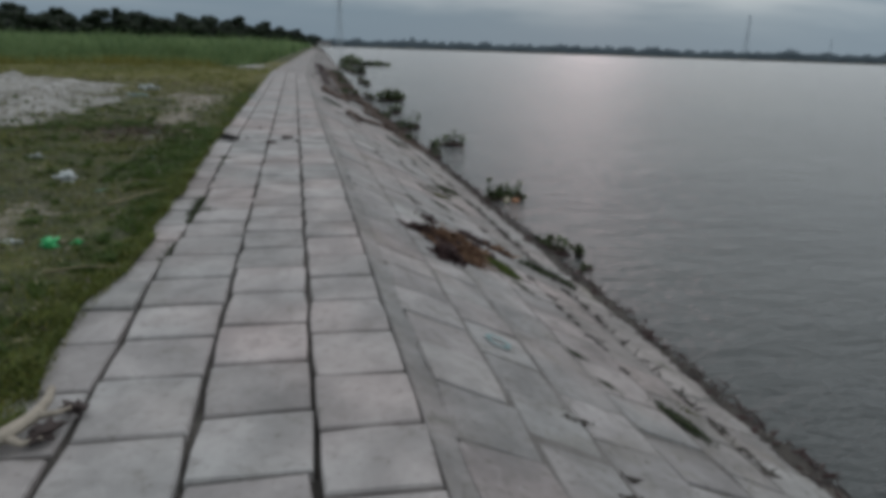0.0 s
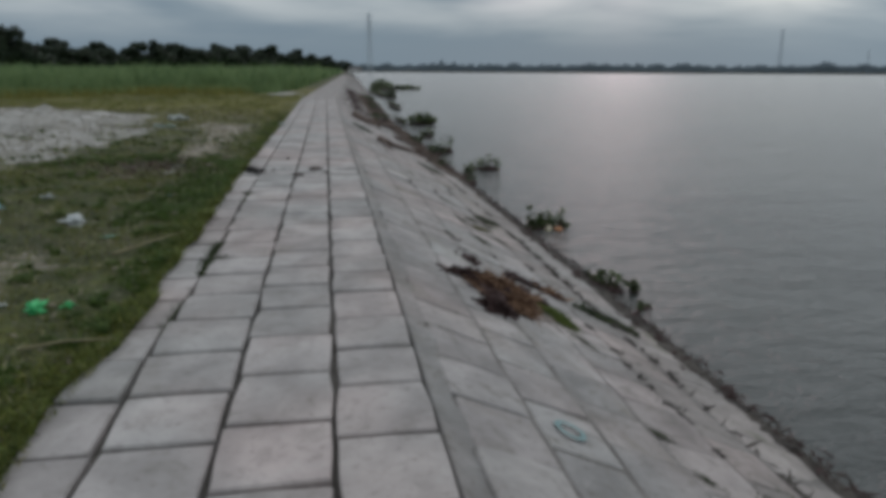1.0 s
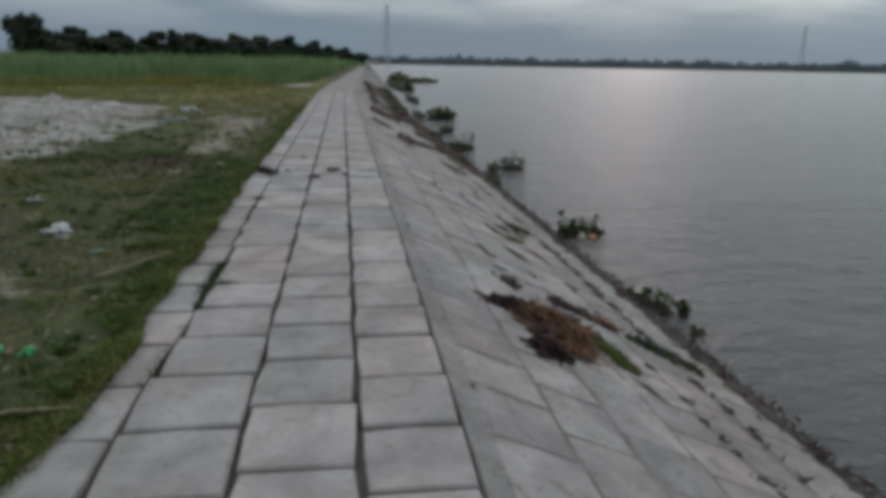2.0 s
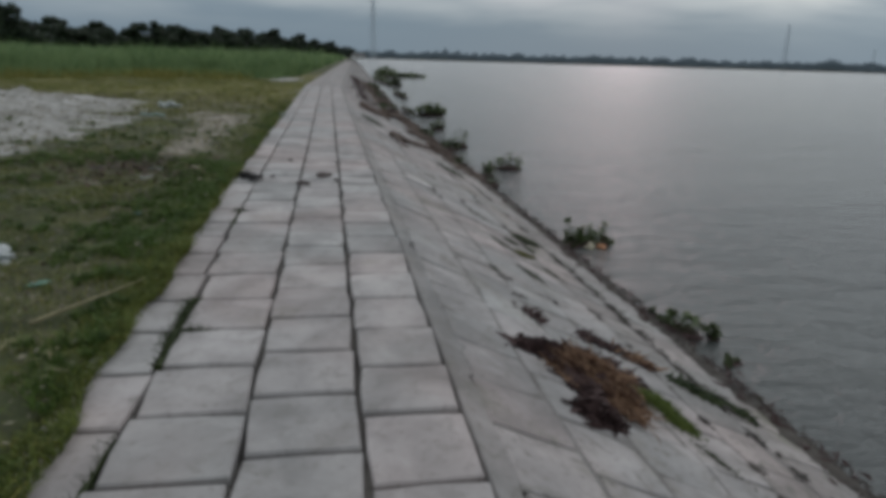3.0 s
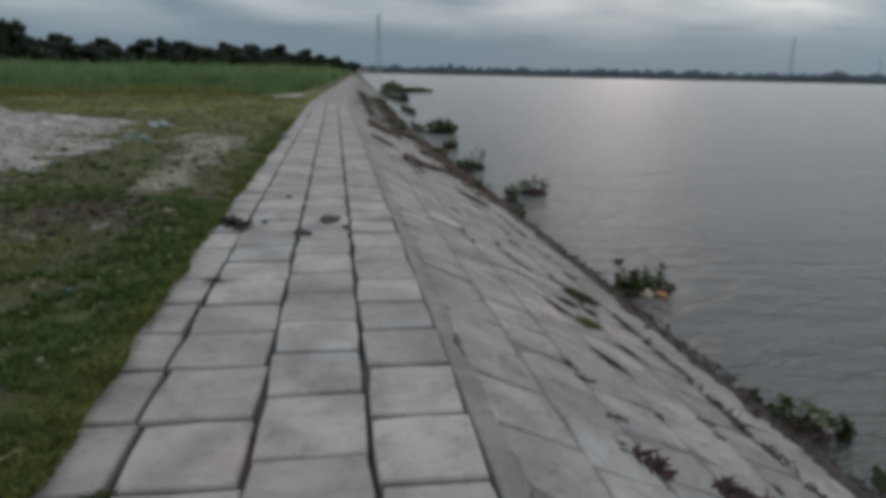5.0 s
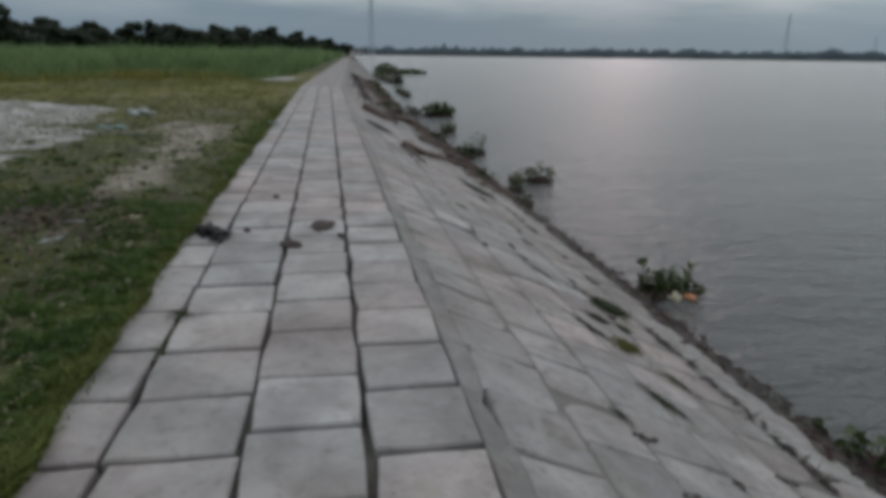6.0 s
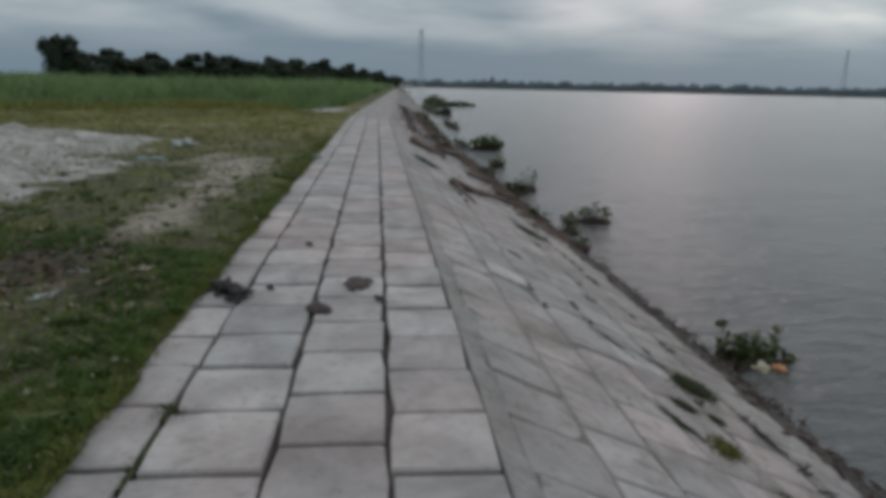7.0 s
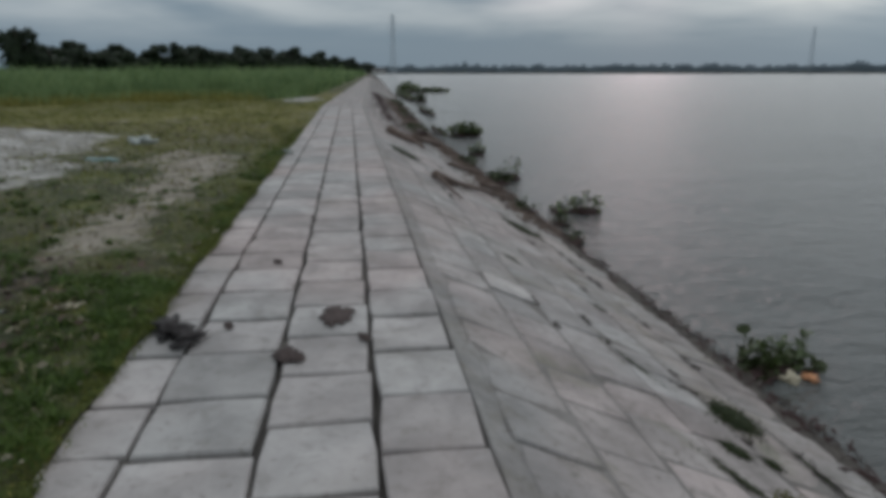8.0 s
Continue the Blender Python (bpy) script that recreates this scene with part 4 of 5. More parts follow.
hyacinth(3.98, 12.5, WATER, 0.24, 0.22, 0.33, 75, 0.044, 1, "green water hyacinth clump floating at the river's edge")
hyacinth(3.72, 12.35, WATER, 0.20, 0.20, 0.15, 26, 0.05, 2, "dark withered water hyacinth sprig at the river's edge", "weed")
hyacinth(4.32, 12.6, WATER, 0.05, 0.05, 0.40, 7, 0.05, 3, "single tall water hyacinth sprig in the shallows")
hyacinth(3.72, 12.6, WATER, 0.06, 0.06, 0.40, 7, 0.055, 31, "single tall dark water hyacinth sprig in the shallows", "weed")
hyacinth(4.27, 12.35, WATER, 0.07, 0.07, 0.16, 9, 0.05, 32, "low dark water hyacinth sprig in the shallows", "weed")
litter("plastic_bottle_scrap", "cream", 3.94, 12.18, (0.075, 0.05, 0.06), 13, "cream-white plastic scrap caught under the floating plants", WATER)
litter("plastic_bag_scrap", "orange", 4.13, 12.20, (0.06, 0.04, 0.035), 14, "orange plastic scrap caught under the floating plants", WATER)
hyacinth(3.60, 8.75, -1.38, 0.22, 0.26, 0.26, 40, 0.05, 4, "low green water hyacinth clump stranded at the waterline")
hyacinth(3.94, 8.62, WATER, 0.07, 0.07, 0.20, 12, 0.06, 5, "dark water hyacinth sprig in the shallows", "weed")
hyacinth(3.42, 9.25, -1.36, 0.12, 0.12, 0.12, 14, 0.05, 6, "dark withered weed clump at the waterline", "weed")
hyacinth(3.80, 8.05, WATER, 0.11, 0.10, 0.06, 12, 0.04, 7, "dark withered weed clump at the waterline", "weed")
hyacinth(3.42, 7.1, -1.38, 0.12, 0.12, 0.08, 14, 0.04, 8, "dark withered weed clump at the waterline", "weed")
hyacinth(4.66, 19.9, WATER, 0.38, 0.28, 0.5, 52, 0.052, 9, "green water hyacinth clump floating at the river's edge")
hyacinth(4.2, 20.1, WATER, 0.26, 0.3, 0.22, 18, 0.055, 10, "sparse water hyacinth clump floating at the river's edge")
hyacinth(3.66, 17.6, -1.40, 0.16, 0.35, 0.22, 30, 0.045, 11, "dark green weed clump at the waterline", "weed")
hyacinth(3.85, 18.9, WATER, 0.16, 0.3, 0.26, 28, 0.05, 12, "green weed clump at the waterline", "weed")
hyacinth(3.18, 19.2, -1.2, 0.22, 0.34, 0.26, 44, 0.045, 13, "bushy dark green weed growing on the bank", "weed")
hyacinth(3.75, 23.8, WATER, 0.30, 0.5, 0.40, 70, 0.06, 14, "dark weed clump at the waterline", "weed")
hyacinth(4.15, 24.3, WATER, 0.30, 0.25, 0.75, 24, 0.06, 15, "tall sparse water hyacinth sprig")
hyacinth(3.3, 26.3, -1.25, 0.3, 0.7, 0.25, 60, 0.06, 16, "bushy weed on the bank near the water", "weed")
hyacinth(4.3, 30.0, WATER, 0.3, 0.5, 0.4, 40, 0.10, 17, "water hyacinth clump at the river's edge")
hyacinth(5.0, 36.8, WATER, 0.78, 0.65, 0.70, 240, 0.09, 18, "large dark green water hyacinth mound floating in the river")
hyacinth(6.6, 71.5, WATER, 0.6, 0.6, 1.0, 150, 0.10, 19, "large dark water hyacinth mound floating in the river", "weed")
hyacinth(8.3, 105, WATER, 1.6, 6.0, 1.5, 260, 0.22, 20, "broad green plant mass reaching into the river")
hyacinth(11.6, 104, WATER, 2.6, 2.0, 0.6, 130, 0.32, 21, "low green plant mat reaching into the river")
hyacinth(2.8, 45, -0.9, 0.6, 4.0, 0.2, 120, 0.06, 22, "bushy dark weeds on the far bank slope", "weed")
hyacinth(3.3, 58, -0.9, 0.6, 5.0, 0.25, 120, 0.08, 23, "bushy dark weeds on the far bank slope", "weed")
hyacinth(2.4, 33, -0.8, 0.5, 2.0, 0.22, 90, 0.06, 24, "low dark weeds on the bank slope", "weed")
hyacinth(4.0, 38, -1.3, 0.2, 3.0, 0.2, 80, 0.05, 25, "low dark weeds along the waterline", "weed")
hyacinth(6.0, 84, -1.3, 0.5, 14.0, 0.5, 200, 0.12, 41, "green weeds along the waterline far off")
hyacinth(5.2, 54, -1.3, 0.3, 5.0, 0.3, 100, 0.07, 26, "low dark weeds along the waterline", "weed")


def tuft(u, y, ru, ry, h, n, mat, seed, label, turn=0.0, name="weed_tuft"):
    """A low mat of moss or weed in the slabs' joints."""
    rng = np.random.default_rng(seed)
    n *= 3
    a, r = rng.uniform(0, 6.28, n), np.abs(rng.normal(0, 0.55, n))
    px, py = ru * r * np.cos(a), ry * r * np.sin(a)
    c, s = math.cos(radians(turn)), math.sin(radians(turn))
    x, yy = px * c - py * s, px * s + py * c
    v, t = blades(rng, x, yy, np.full(n, 0.0), rng.uniform(0.3, 1.0, n) * h * 0.42, rng.uniform(0.006, 0.016, n), 1.6, 2)
    v[:, 2] -= FALL * v[:, 0]
    ob = new(name, fast_mesh(name, v, t, MAT[mat]))
    ob.matrix_basis = Matrix.Translation(slope_at(u, y, 0.004))
    return tagged(ob, label, "weed", kind="stuff")


for i, (u, y, ru, ry, h, n, mat, turn) in enumerate((
        (2.42, 10.68, 0.14, 0.22, 0.10, 1500, "weed", -27), (2.06, 10.08, 0.08, 0.09, 0.06, 420, "weed", -30), (1.84, 9.66, 0.06, 0.26, 0.04, 240, "weed", 25),
        (2.29, 10.06, 0.06, 0.07, 0.05, 200, "weed", 0), (2.07, 9.53, 0.09, 0.18, 0.05, 700, "olive", -30), (2.70, 10.15, 0.05, 0.40, 0.04, 260, "weed", 5),
        (2.76, 9.25, 0.03, 0.5, 0.03, 180, "weed", 0), (2.24, 9.07, 0.06, 0.16, 0.03, 150, "weed", 30), (1.90, 11.1, 0.05, 0.32, 0.03, 160, "weed", 20),
        (1.92, 6.06, 0.12, 0.14, 0.09, 1000, "moss", -8), (1.96, 5.84, 0.10, 0.14, 0.07, 800, "moss", 0), (1.98, 5.45, 0.05, 0.20, 0.03, 140, "weed", 20),
        (2.34, 3.34, 0.08, 0.20, 0.07, 700, "weed", 22), (1.90, 3.55, 0.06, 0.10, 0.02, 120, "weed", 40), (1.86, 3.96, 0.06, 0.10, 0.02, 120, "weed", 40),
        (2.56, 3.62, 0.14, 0.16, 0.02, 90, "olive", 20), (1.36, 8.1, 0.05, 0.12, 0.02, 120, "weed", 20), (1.85, 8.55, 0.07, 0.22, 0.04, 220, "weed", 25),
        (2.2, 12.6, 0.06, 0.18, 0.03, 140, "weed", 20), (1.55, 13.4, 0.06, 0.16, 0.03, 140, "weed", 20), (1.2, 12.2, 0.05, 0.10, 0.02, 90, "weed", 20),
        (2.38, 16.2, 0.22, 0.40, 0.10, 600, "weed", 20), (1.05, 20.8, 0.22, 0.6, 0.14, 800, "weed", 10))):
    tuft(u, y, ru, ry, h, n, mat, 40 + i, "olive moss patch on the concrete slabs" if mat == "olive" else "bright green moss on the concrete slabs" if mat == "moss" else "dark green weeds growing in the slab joints", turn)


def joint_weed(x, y, rx, ry, n, seed):
    """Weeds filling a wide joint of the path."""
    rng = np.random.default_rng(seed)
    px, py = rng.normal(0, rx, n), rng.uniform(-ry, ry, n)
    v, t = blades(rng, px, py, np.full(n, -0.05), rng.uniform(0.05, 0.085, n), rng.uniform(0.006, 0.014, n), 0.9, 2)
    bed = bmesh.new()
    along_y = ry > rx
    tube(bed, [((0.0 if along_y else f * rx * 2), (f * ry if along_y else 0.0), -0.028) for f in np.linspace(-1, 1, 9)], [0.010 + min(rx, ry) * 0.8 * (0.5 + 0.5 * math.sin(3.1 * k + seed) ** 2) for k in range(9)], 6, 0.6, seed)
    extra = [tuple(w.co) for w in bed.verts]
    bed.verts.index_update()
    bmesh.ops.triangulate(bed, faces=bed.faces[:])
    v, t = np.concatenate([v, np.array(extra)]), np.concatenate([t, np.array([[w.index for w in f.verts] for f in bed.faces]) + len(v)])
    bed.free()
    ob = new("weed_tuft", fast_mesh("weed_tuft", v, t, MAT["weed"]))
    ob.matrix_basis = pose(x, y, 0)
    tagged(ob, "dark green weeds filling a joint of the path", "weed", kind="stuff")


joint_weed(-0.880, 6.12, 0.022, 0.34, 1100, 1)
joint_weed(-0.875, 5.72, 0.014, 0.16, 260, 2)
joint_weed(-0.80, 5.975, 0.05, 0.012, 200, 3)
joint_weed(-0.90, 4.7, 0.010, 0.25, 160, 4)
joint_weed(-0.905, 8.45, 0.008, 0.20, 70, 5)
joint_weed(-0.905, 8.80, 0.030, 0.07, 260, 6)


def debris_strip(u0, y0, u1, y1, width, n, seed, mat, label):
    """A wrack line of twigs and rotten leaves, thick enough to see."""
    rng = np.random.default_rng(seed)
    f = rng.uniform(0, 1, n)
    u = u0 + (u1 - u0) * f + rng.normal(0, width, n)
    y = y0 + (y1 - y0) * f + rng.normal(0, width, n)
    vs, ts, b = [], [], 0
    for a, c in zip(u, y):
        p = slope_at(a, c, rng.uniform(0.004, 0.035))
        d = Vector((rng.normal(), rng.normal() * 1.4, rng.normal() * 0.35)).normalized() * rng.uniform(0.03, 0.11) * (1 + 0.03 * max(0.0, c - 16))
        s = d.orthogonal().normalized() * rng.uniform(0.006, 0.02) * (1 + 0.03 * max(0.0, c - 16))
        o = d.cross(s).normalized() * s.length * 0.6
        vs += [p - d, p + s, p + o, p - s, p + d]
        ts += [(b, b + 1, b + 2), (b, b + 2, b + 3), (b, b + 3, b + 1), (b + 4, b + 2, b + 1), (b + 4, b + 3, b + 2), (b + 4, b + 1, b + 3)]
        b += 5
    ob = new("wrack", fast_mesh("wrack", [tuple(v) for v in vs], ts, MAT[mat]))
    return tagged(ob, label, "debris", kind="stuff")


def joint_dirt():
    """Dark silt, rotten leaves and weed caught in the joints of the lower slabs."""
    rnd, rng = random.Random(23), np.random.default_rng(23)
    vs, ts, b = [], [], 0
    for k in range(96):
        y = rnd.uniform(1.6, 8.5) if k < 44 else rnd.uniform(8.5, 16) if k < 66 else rnd.uniform(16, 32)
        u = rnd.choice((1.385, 1.82, 2.27, 2.27, 2.70, 2.70, 2.70)) + rnd.uniform(-0.03, 0.03)
        across = rnd.random() < 0.35
        ln = rnd.uniform(0.03, 0.10) * (1 + 0.05 * y)
        for i in range(int(ln * 230)):
            f = rnd.gauss(0, 0.45) * ln
            p = slope_at(u + (f if across else rnd.gauss(0, 0.012)), y + (rnd.gauss(0, 0.012) if across else f), rnd.uniform(-0.004, 0.012))
            d = Vector((rnd.gauss(0, 1), rnd.gauss(0, 1.5), rnd.gauss(0, 0.3))).normalized() * rnd.uniform(0.012, 0.035)
            s = d.orthogonal().normalized() * rnd.uniform(0.004, 0.010)
            o = d.cross(s).normalized() * s.length
            vs += [p - d, p + s, p + o, p - s, p + d]
            ts += [(b, b + 1, b + 2), (b, b + 2, b + 3), (b, b + 3, b + 1), (b + 4, b + 2, b + 1), (b + 4, b + 3, b + 2), (b + 4, b + 1, b + 3)]
            b += 5
    tagged(new("joint_dirt", fast_mesh("joint_dirt", [tuple(v) for v in vs], ts, MAT["mud"])), "dark silt and rotten leaves caught in slab joints", "debris", kind="stuff")


joint_dirt()
debris_strip(1.76, 6.96, 2.02, 6.90, 0.035, 90, 1, "husk", "dark rotten plant debris on the slabs")
debris_strip(2.02, 6.90, 2.30, 6.80, 0.05, 70, 2, "straw", "brown rotten straw on the slabs")
debris_strip(2.40, 6.72, 2.92, 6.46, 0.045, 170, 3, "weed", "dark wet weed lying on the slabs")
debris_strip(1.45, 6.38, 1.82, 6.34, 0.07, 130, 14, "husk", "dark rotten straw beside the heap")
debris_strip(1.60, 6.20, 1.80, 6.30, 0.06, 60, 15, "straw", "brown rotten straw beside the heap")
debris_strip(1.28, 7.02, 1.40, 6.90, 0.03, 22, 4, "husk", "dark rotten leaves lying on the slabs")
debris_strip(3.30, 1.0, 3.42, 16.0, 0.09, 700, 5, "mud", "wrack of mud clods and twigs along the waterline")
debris_strip(3.36, 1.0, 3.40, 30.0, 0.12, 900, 6, "husk", "wrack of dark twigs along the waterline")
debris_strip(3.15, 17.0, 3.0, 34.0, 0.26, 2600, 7, "wood", "thick wrack of twigs and reeds on the bank")
debris_strip(2.9, 28.0, 2.5, 60.0, 0.4, 3000, 8, "wood", "thick wrack of twigs and reeds on the bank")
debris_strip(1.7, 26.0, 1.2, 62.0, 0.22, 700, 9, "husk", "dark wrack of twigs and reeds on the bank")

debris_strip(2.70, 1.4, 2.69, 10.4, 0.009, 110, 21, "mud", "dark silt and twigs caught in the lowest slab joint")


def straw_heap(u, y):
    """A rotting heap of straw and husks spread on the slope."""
    rng = np.random.default_rng(77)
    heap = empty("straw_heap", Matrix.Translation(slope_at(u, y)), label="rotting brown heap of straw and husks on the concrete bank", category="straw heap")
    turn = radians(-84)
    c, s = math.cos(turn), math.sin(turn)

    def spread(k, ra, rb, off=(0, 0)):
        a, r = rng.uniform(0, 6.28, k), np.sqrt(rng.uniform(0, 1, k)) * rng.uniform(0.5, 1.15, k) * (1 + 0.35 * rng.exponential(0.6, k))
        p, q = ra * r * np.cos(a) + off[0], rb * r * np.sin(a) + off[1]
        return p * c - q * s, p * s + q * c, r

    for name, mat, k, ra, rb, off, hh, ln, wd in (
            ("straw", "straw", 1300, 0.19, 0.20, (-0.10, 0.09), 0.12, 0.16, 0.0048), ("straw", "straw", 420, 0.17, 0.13, (0.16, 0.10), 0.05, 0.11, 0.006),
            ("straw", "straw", 160, 0.13, 0.16, (-0.30, 0.02), 0.05, 0.10, 0.005),
            ("husk", "husk", 620, 0.12, 0.19, (-0.30, -0.10), 0.08, 0.07, 0.020), ("husk", "husk", 360, 0.09, 0.10, (0.44, -0.16), 0.08, 0.07, 0.020),
            ("husk", "husk", 110, 0.26, 0.20, (0.0, 0.05), 0.10, 0.07, 0.014), ("husk", "husk", 140, 0.14, 0.07, (0.18, -0.06), 0.05, 0.07, 0.014),
            ("husk", "husk", 120, 0.05, 0.07, (-0.16, 0.20), 0.10, 0.06, 0.014)):
        x, yy, r = spread(k, ra, rb, off)
        z = hh * np.clip(1.1 - r, 0.05, 1) * rng.uniform(0.2, 1.0, k) - FALL * x
        d = rng.normal(size=(k, 3)) * np.array([1, 1, 0.15 if mat == "husk" else 0.4])
        d /= np.linalg.norm(d, axis=1)[:, None]
        d[:, 2] -= FALL * d[:, 0]
        d *= (ln * rng.uniform(0.4, 1.3, k))[:, None]
        side = np.cross(d, rng.normal(size=(k, 3)))
        side /= np.linalg.norm(side, axis=1)[:, None]
        side *= (wd * rng.uniform(0.5, 1.3, k))[:, None]
        p = np.stack([x, yy, z], 1)
        arch = np.stack([rng.normal(0, 0.02, k), rng.normal(0, 0.02, k), (0.012 if mat == "husk" else 0.035) * rng.uniform(0, 1, k)], 1)
        v = np.stack([p - d, p - d * 0.35 - side + arch, p - d * 0.35 + side + arch, p + d * 0.35 - side + arch * 0.9, p + d * 0.35 + side + arch * 0.9, p + d], 1).reshape(-1, 3)
        i = np.arange(k)[:, None] * 6
        faces = np.concatenate([i + np.array([f]) for f in ([0, 1, 2], [1, 3, 2], [2, 3, 4], [3, 5, 4])])
        part(name, fast_mesh(name, v, faces, MAT[mat]), heap, "dark wet husks" if mat == "husk" else "")["kind"] = "stuff"
    bm = bmesh.new()
    bmesh.ops.create_icosphere(bm, subdivisions=3, radius=1.0)
    for v in bm.verts:
        k = 1 + 0.6 * noise.fractal(v.co * 2.6, 0.7, 2.0, 4)
        px, py = v.co.x * k * 0.24, v.co.y * k * 0.18
        x, yy = px * c - py * s, px * s + py * c
        v.co = Vector((x, yy, max(v.co.z, -0.3) * k * 0.06 - FALL * x))
    part("rotten_core", bm_mesh("rotten_core", bm, MAT["husk"]), heap)


straw_heap(1.38, 5.90)


def splat(x, y, r, seed, label):
    """A dried pat on the blocks: thin, ragged and cracked."""
    bm = bmesh.new()
    rnd = random.Random(seed)
    rings = []
    for k, (f, z) in enumerate(((0.0, 0.016), (0.45, 0.015), (0.8, 0.011), (1.0, 0.0))):
        ring = []
        for i in range(36):
            a = i * 2 * math.pi / 36
            rag = 0.95 + 0.5 * noise.fractal(Vector((math.cos(a) * 1.2, math.sin(a) * 1.2, seed * 1.7)), 0.8, 2.0, 3) + 0.22 * noise.noise(Vector((math.cos(a) * 4.5, math.sin(a) * 4.5, seed)))
            ring.append(bm.verts.new((math.cos(a) * r * f * rag * 0.92, math.sin(a) * r * f * rag * 1.5, z + (0.006 * rnd.random() if f < 1 else 0))))
        rings.append(ring)
    for a, b in zip(rings, rings[1:]):
        for i in range(36):
            bm.faces.new((a[i], b[i], b[(i + 1) % 36], a[(i + 1) % 36]))
    bmesh.ops.remove_doubles(bm, verts=rings[0], dist=0.0001)
    ob = new("dung_pat", bm_mesh("dung_pat", bm, MAT["dung"]))
    ob.matrix_basis = pose(x, y, 0.006, 0, 0, seed * 7 - 10)
    return tagged(ob, label, "dung")


splat(-0.17, 10.66, 0.115, 1, "dried dark dung pat on the concrete blocks")
splat(-0.40, 10.13, 0.06, 2, "small dried dung pat on the concrete blocks")
splat(-0.34, 10.10, 0.05, 3, "small dried dung pat on the concrete blocks")
splat(-0.74, 10.57, 0.030, 4, "small dried dung pat on the concrete blocks")
splat(-0.0, 10.30, 0.032, 5, "small dried dung pat on the concrete blocks")
splat(-0.60, 11.85, 0.030, 6, "small dried dung pat on the concrete blocks")
litter("rag", "rag", -1.02, 10.50, (0.08, 0.15, 0.035), 31, "dark crumpled rag on the path's edge", 0.02)
litter("rag", "rag", -0.90, 10.36, (0.09, 0.05, 0.025), 32, "dark crumpled rag on the path's edge", 0.02)

# turquoise ring painted on a slab
bm = bmesh.new()
for r0, r1 in ((0.058, 0.086),):
    a = [bm.verts.new((math.cos(t) * r0, math.sin(t) * r0, 0.003)) for t in [k * math.pi / 14 for k in range(28)]]
    b = [bm.verts.new((math.cos(t) * r1 * (1 + 0.06 * math.sin(5 * t)), math.sin(t) * r1, 0.003)) for t in [k * math.pi / 14 for k in range(28)]]
    for k in range(28):
        bm.faces.new((a[k], b[k], b[(k + 1) % 28], a[(k + 1) % 28]))
ring = tagged(new("painted_ring", bm_mesh("painted_ring", bm, MAT["paint"])), "faded turquoise ring painted on a concrete slab", "paint mark")
ring.matrix_basis = Matrix.Translation(slope_at(1.16, 3.58, 0.012)) @ pose(0, 0, 0, 0, LEAN_DEG, 0)


# ---- concrete blocks of the path and slabs of the bank ----
def block_mesh(name, seed, mat, wear):
    """A unit block, 1 x 1 x 1 with its top at 0: worn outline, chamfered rim."""
    rnd = random.Random(seed)
    out = []
    for cx, cy in ((-1, -1), (0, -1), (1, -1), (1, 0), (1, 1), (0, 1), (-1, 1), (-1, 0)):
        j = wear if cx and cy else wear * 0.5
        out.append((cx * 0.5 - cx * rnd.uniform(0, j), cy * 0.5 - cy * rnd.uniform(0, j)))
    verts, faces = [], []
    for inset, z in ((0.0, -1.0), (0.0, -0.10), (0.018, -0.012)):
        verts += [(x - math.copysign(inset, x) * (abs(x) > 0.3), y - math.copysign(inset, y) * (abs(y) > 0.3), z - (rnd.uniform(0, 0.05) if z > -0.05 else 0)) for x, y in out]
    verts.append((0, 0, 0.0))
    for r in (0, 8):
        faces += [(r + k, r + (k + 1) % 8, r + 8 + (k + 1) % 8, r + 8 + k) for k in range(8)]
    faces += [(16 + k, 16 + (k + 1) % 8, 24) for k in range(8)]
    return mesh_of(name, verts, faces, mat)


COLUMNS = ((-1.19, -0.885), (-0.885, -0.42), (-0.42, 0.033), (0.033, 0.462))
JOINTS = (
    (2.27, 2.73, 3.22, 3.66, 4.10, 4.55, 5.00, 5.48, 5.97, 6.43, 6.91, 7.42, 7.87, 8.37, 8.88, 9.30, 9.71, 10.22, 10.73, 11.21, 11.72),
    (2.33, 2.82, 3.24, 3.69, 4.15, 4.62, 5.08, 5.52, 5.97, 6.43, 6.90, 7.41, 7.86, 8.32, 8.81, 9.27, 9.72, 10.22, 10.69, 11.21, 11.73),
    (2.03, 2.45, 2.91, 3.35, 3.81, 4.30, 4.76, 5.20, 5.65, 6.10, 6.58, 7.09, 7.55, 7.98, 8.50, 8.96, 9.44, 9.91, 10.39, 10.88, 11.38, 11.89),
    (1.87, 2.28, 2.72, 3.20, 3.64, 4.07, 4.52, 5.00, 5.43, 5.90, 6.37, 6.85, 7.34, 7.82, 8.28, 8.74, 9.19, 9.65, 10.14, 10.63, 11.12, 12.15),
)


def outer_joint(y):
    """The wavering joint between the outer and the second column."""
    return float(np.interp(y, (2, 3, 3.8, 4.6, 5.1, 6.6, 7.9, 20), (-0.87, -0.868, -0.895, -0.90, -0.872, -0.872, -0.905, -0.905)))


def joint_line(known, y0, y1, pitch, rnd):
    """All joints of a column: the known ones, evenly filled between and carried on."""
    ys = []
    for a, b in zip(known, known[1:]):
        n = max(1, round((b - a) / pitch))
        ys += [a + (b - a) * i / n for i in range(n)]
    ys.append(known[-1])
    while ys[-1] < y1:
        ys.append(ys[-1] + pitch * rnd.uniform(0.93, 1.07))
    while ys[0] > y0:
        ys.insert(0, ys[0] - pitch * rnd.uniform(0.93, 1.07))
    return ys


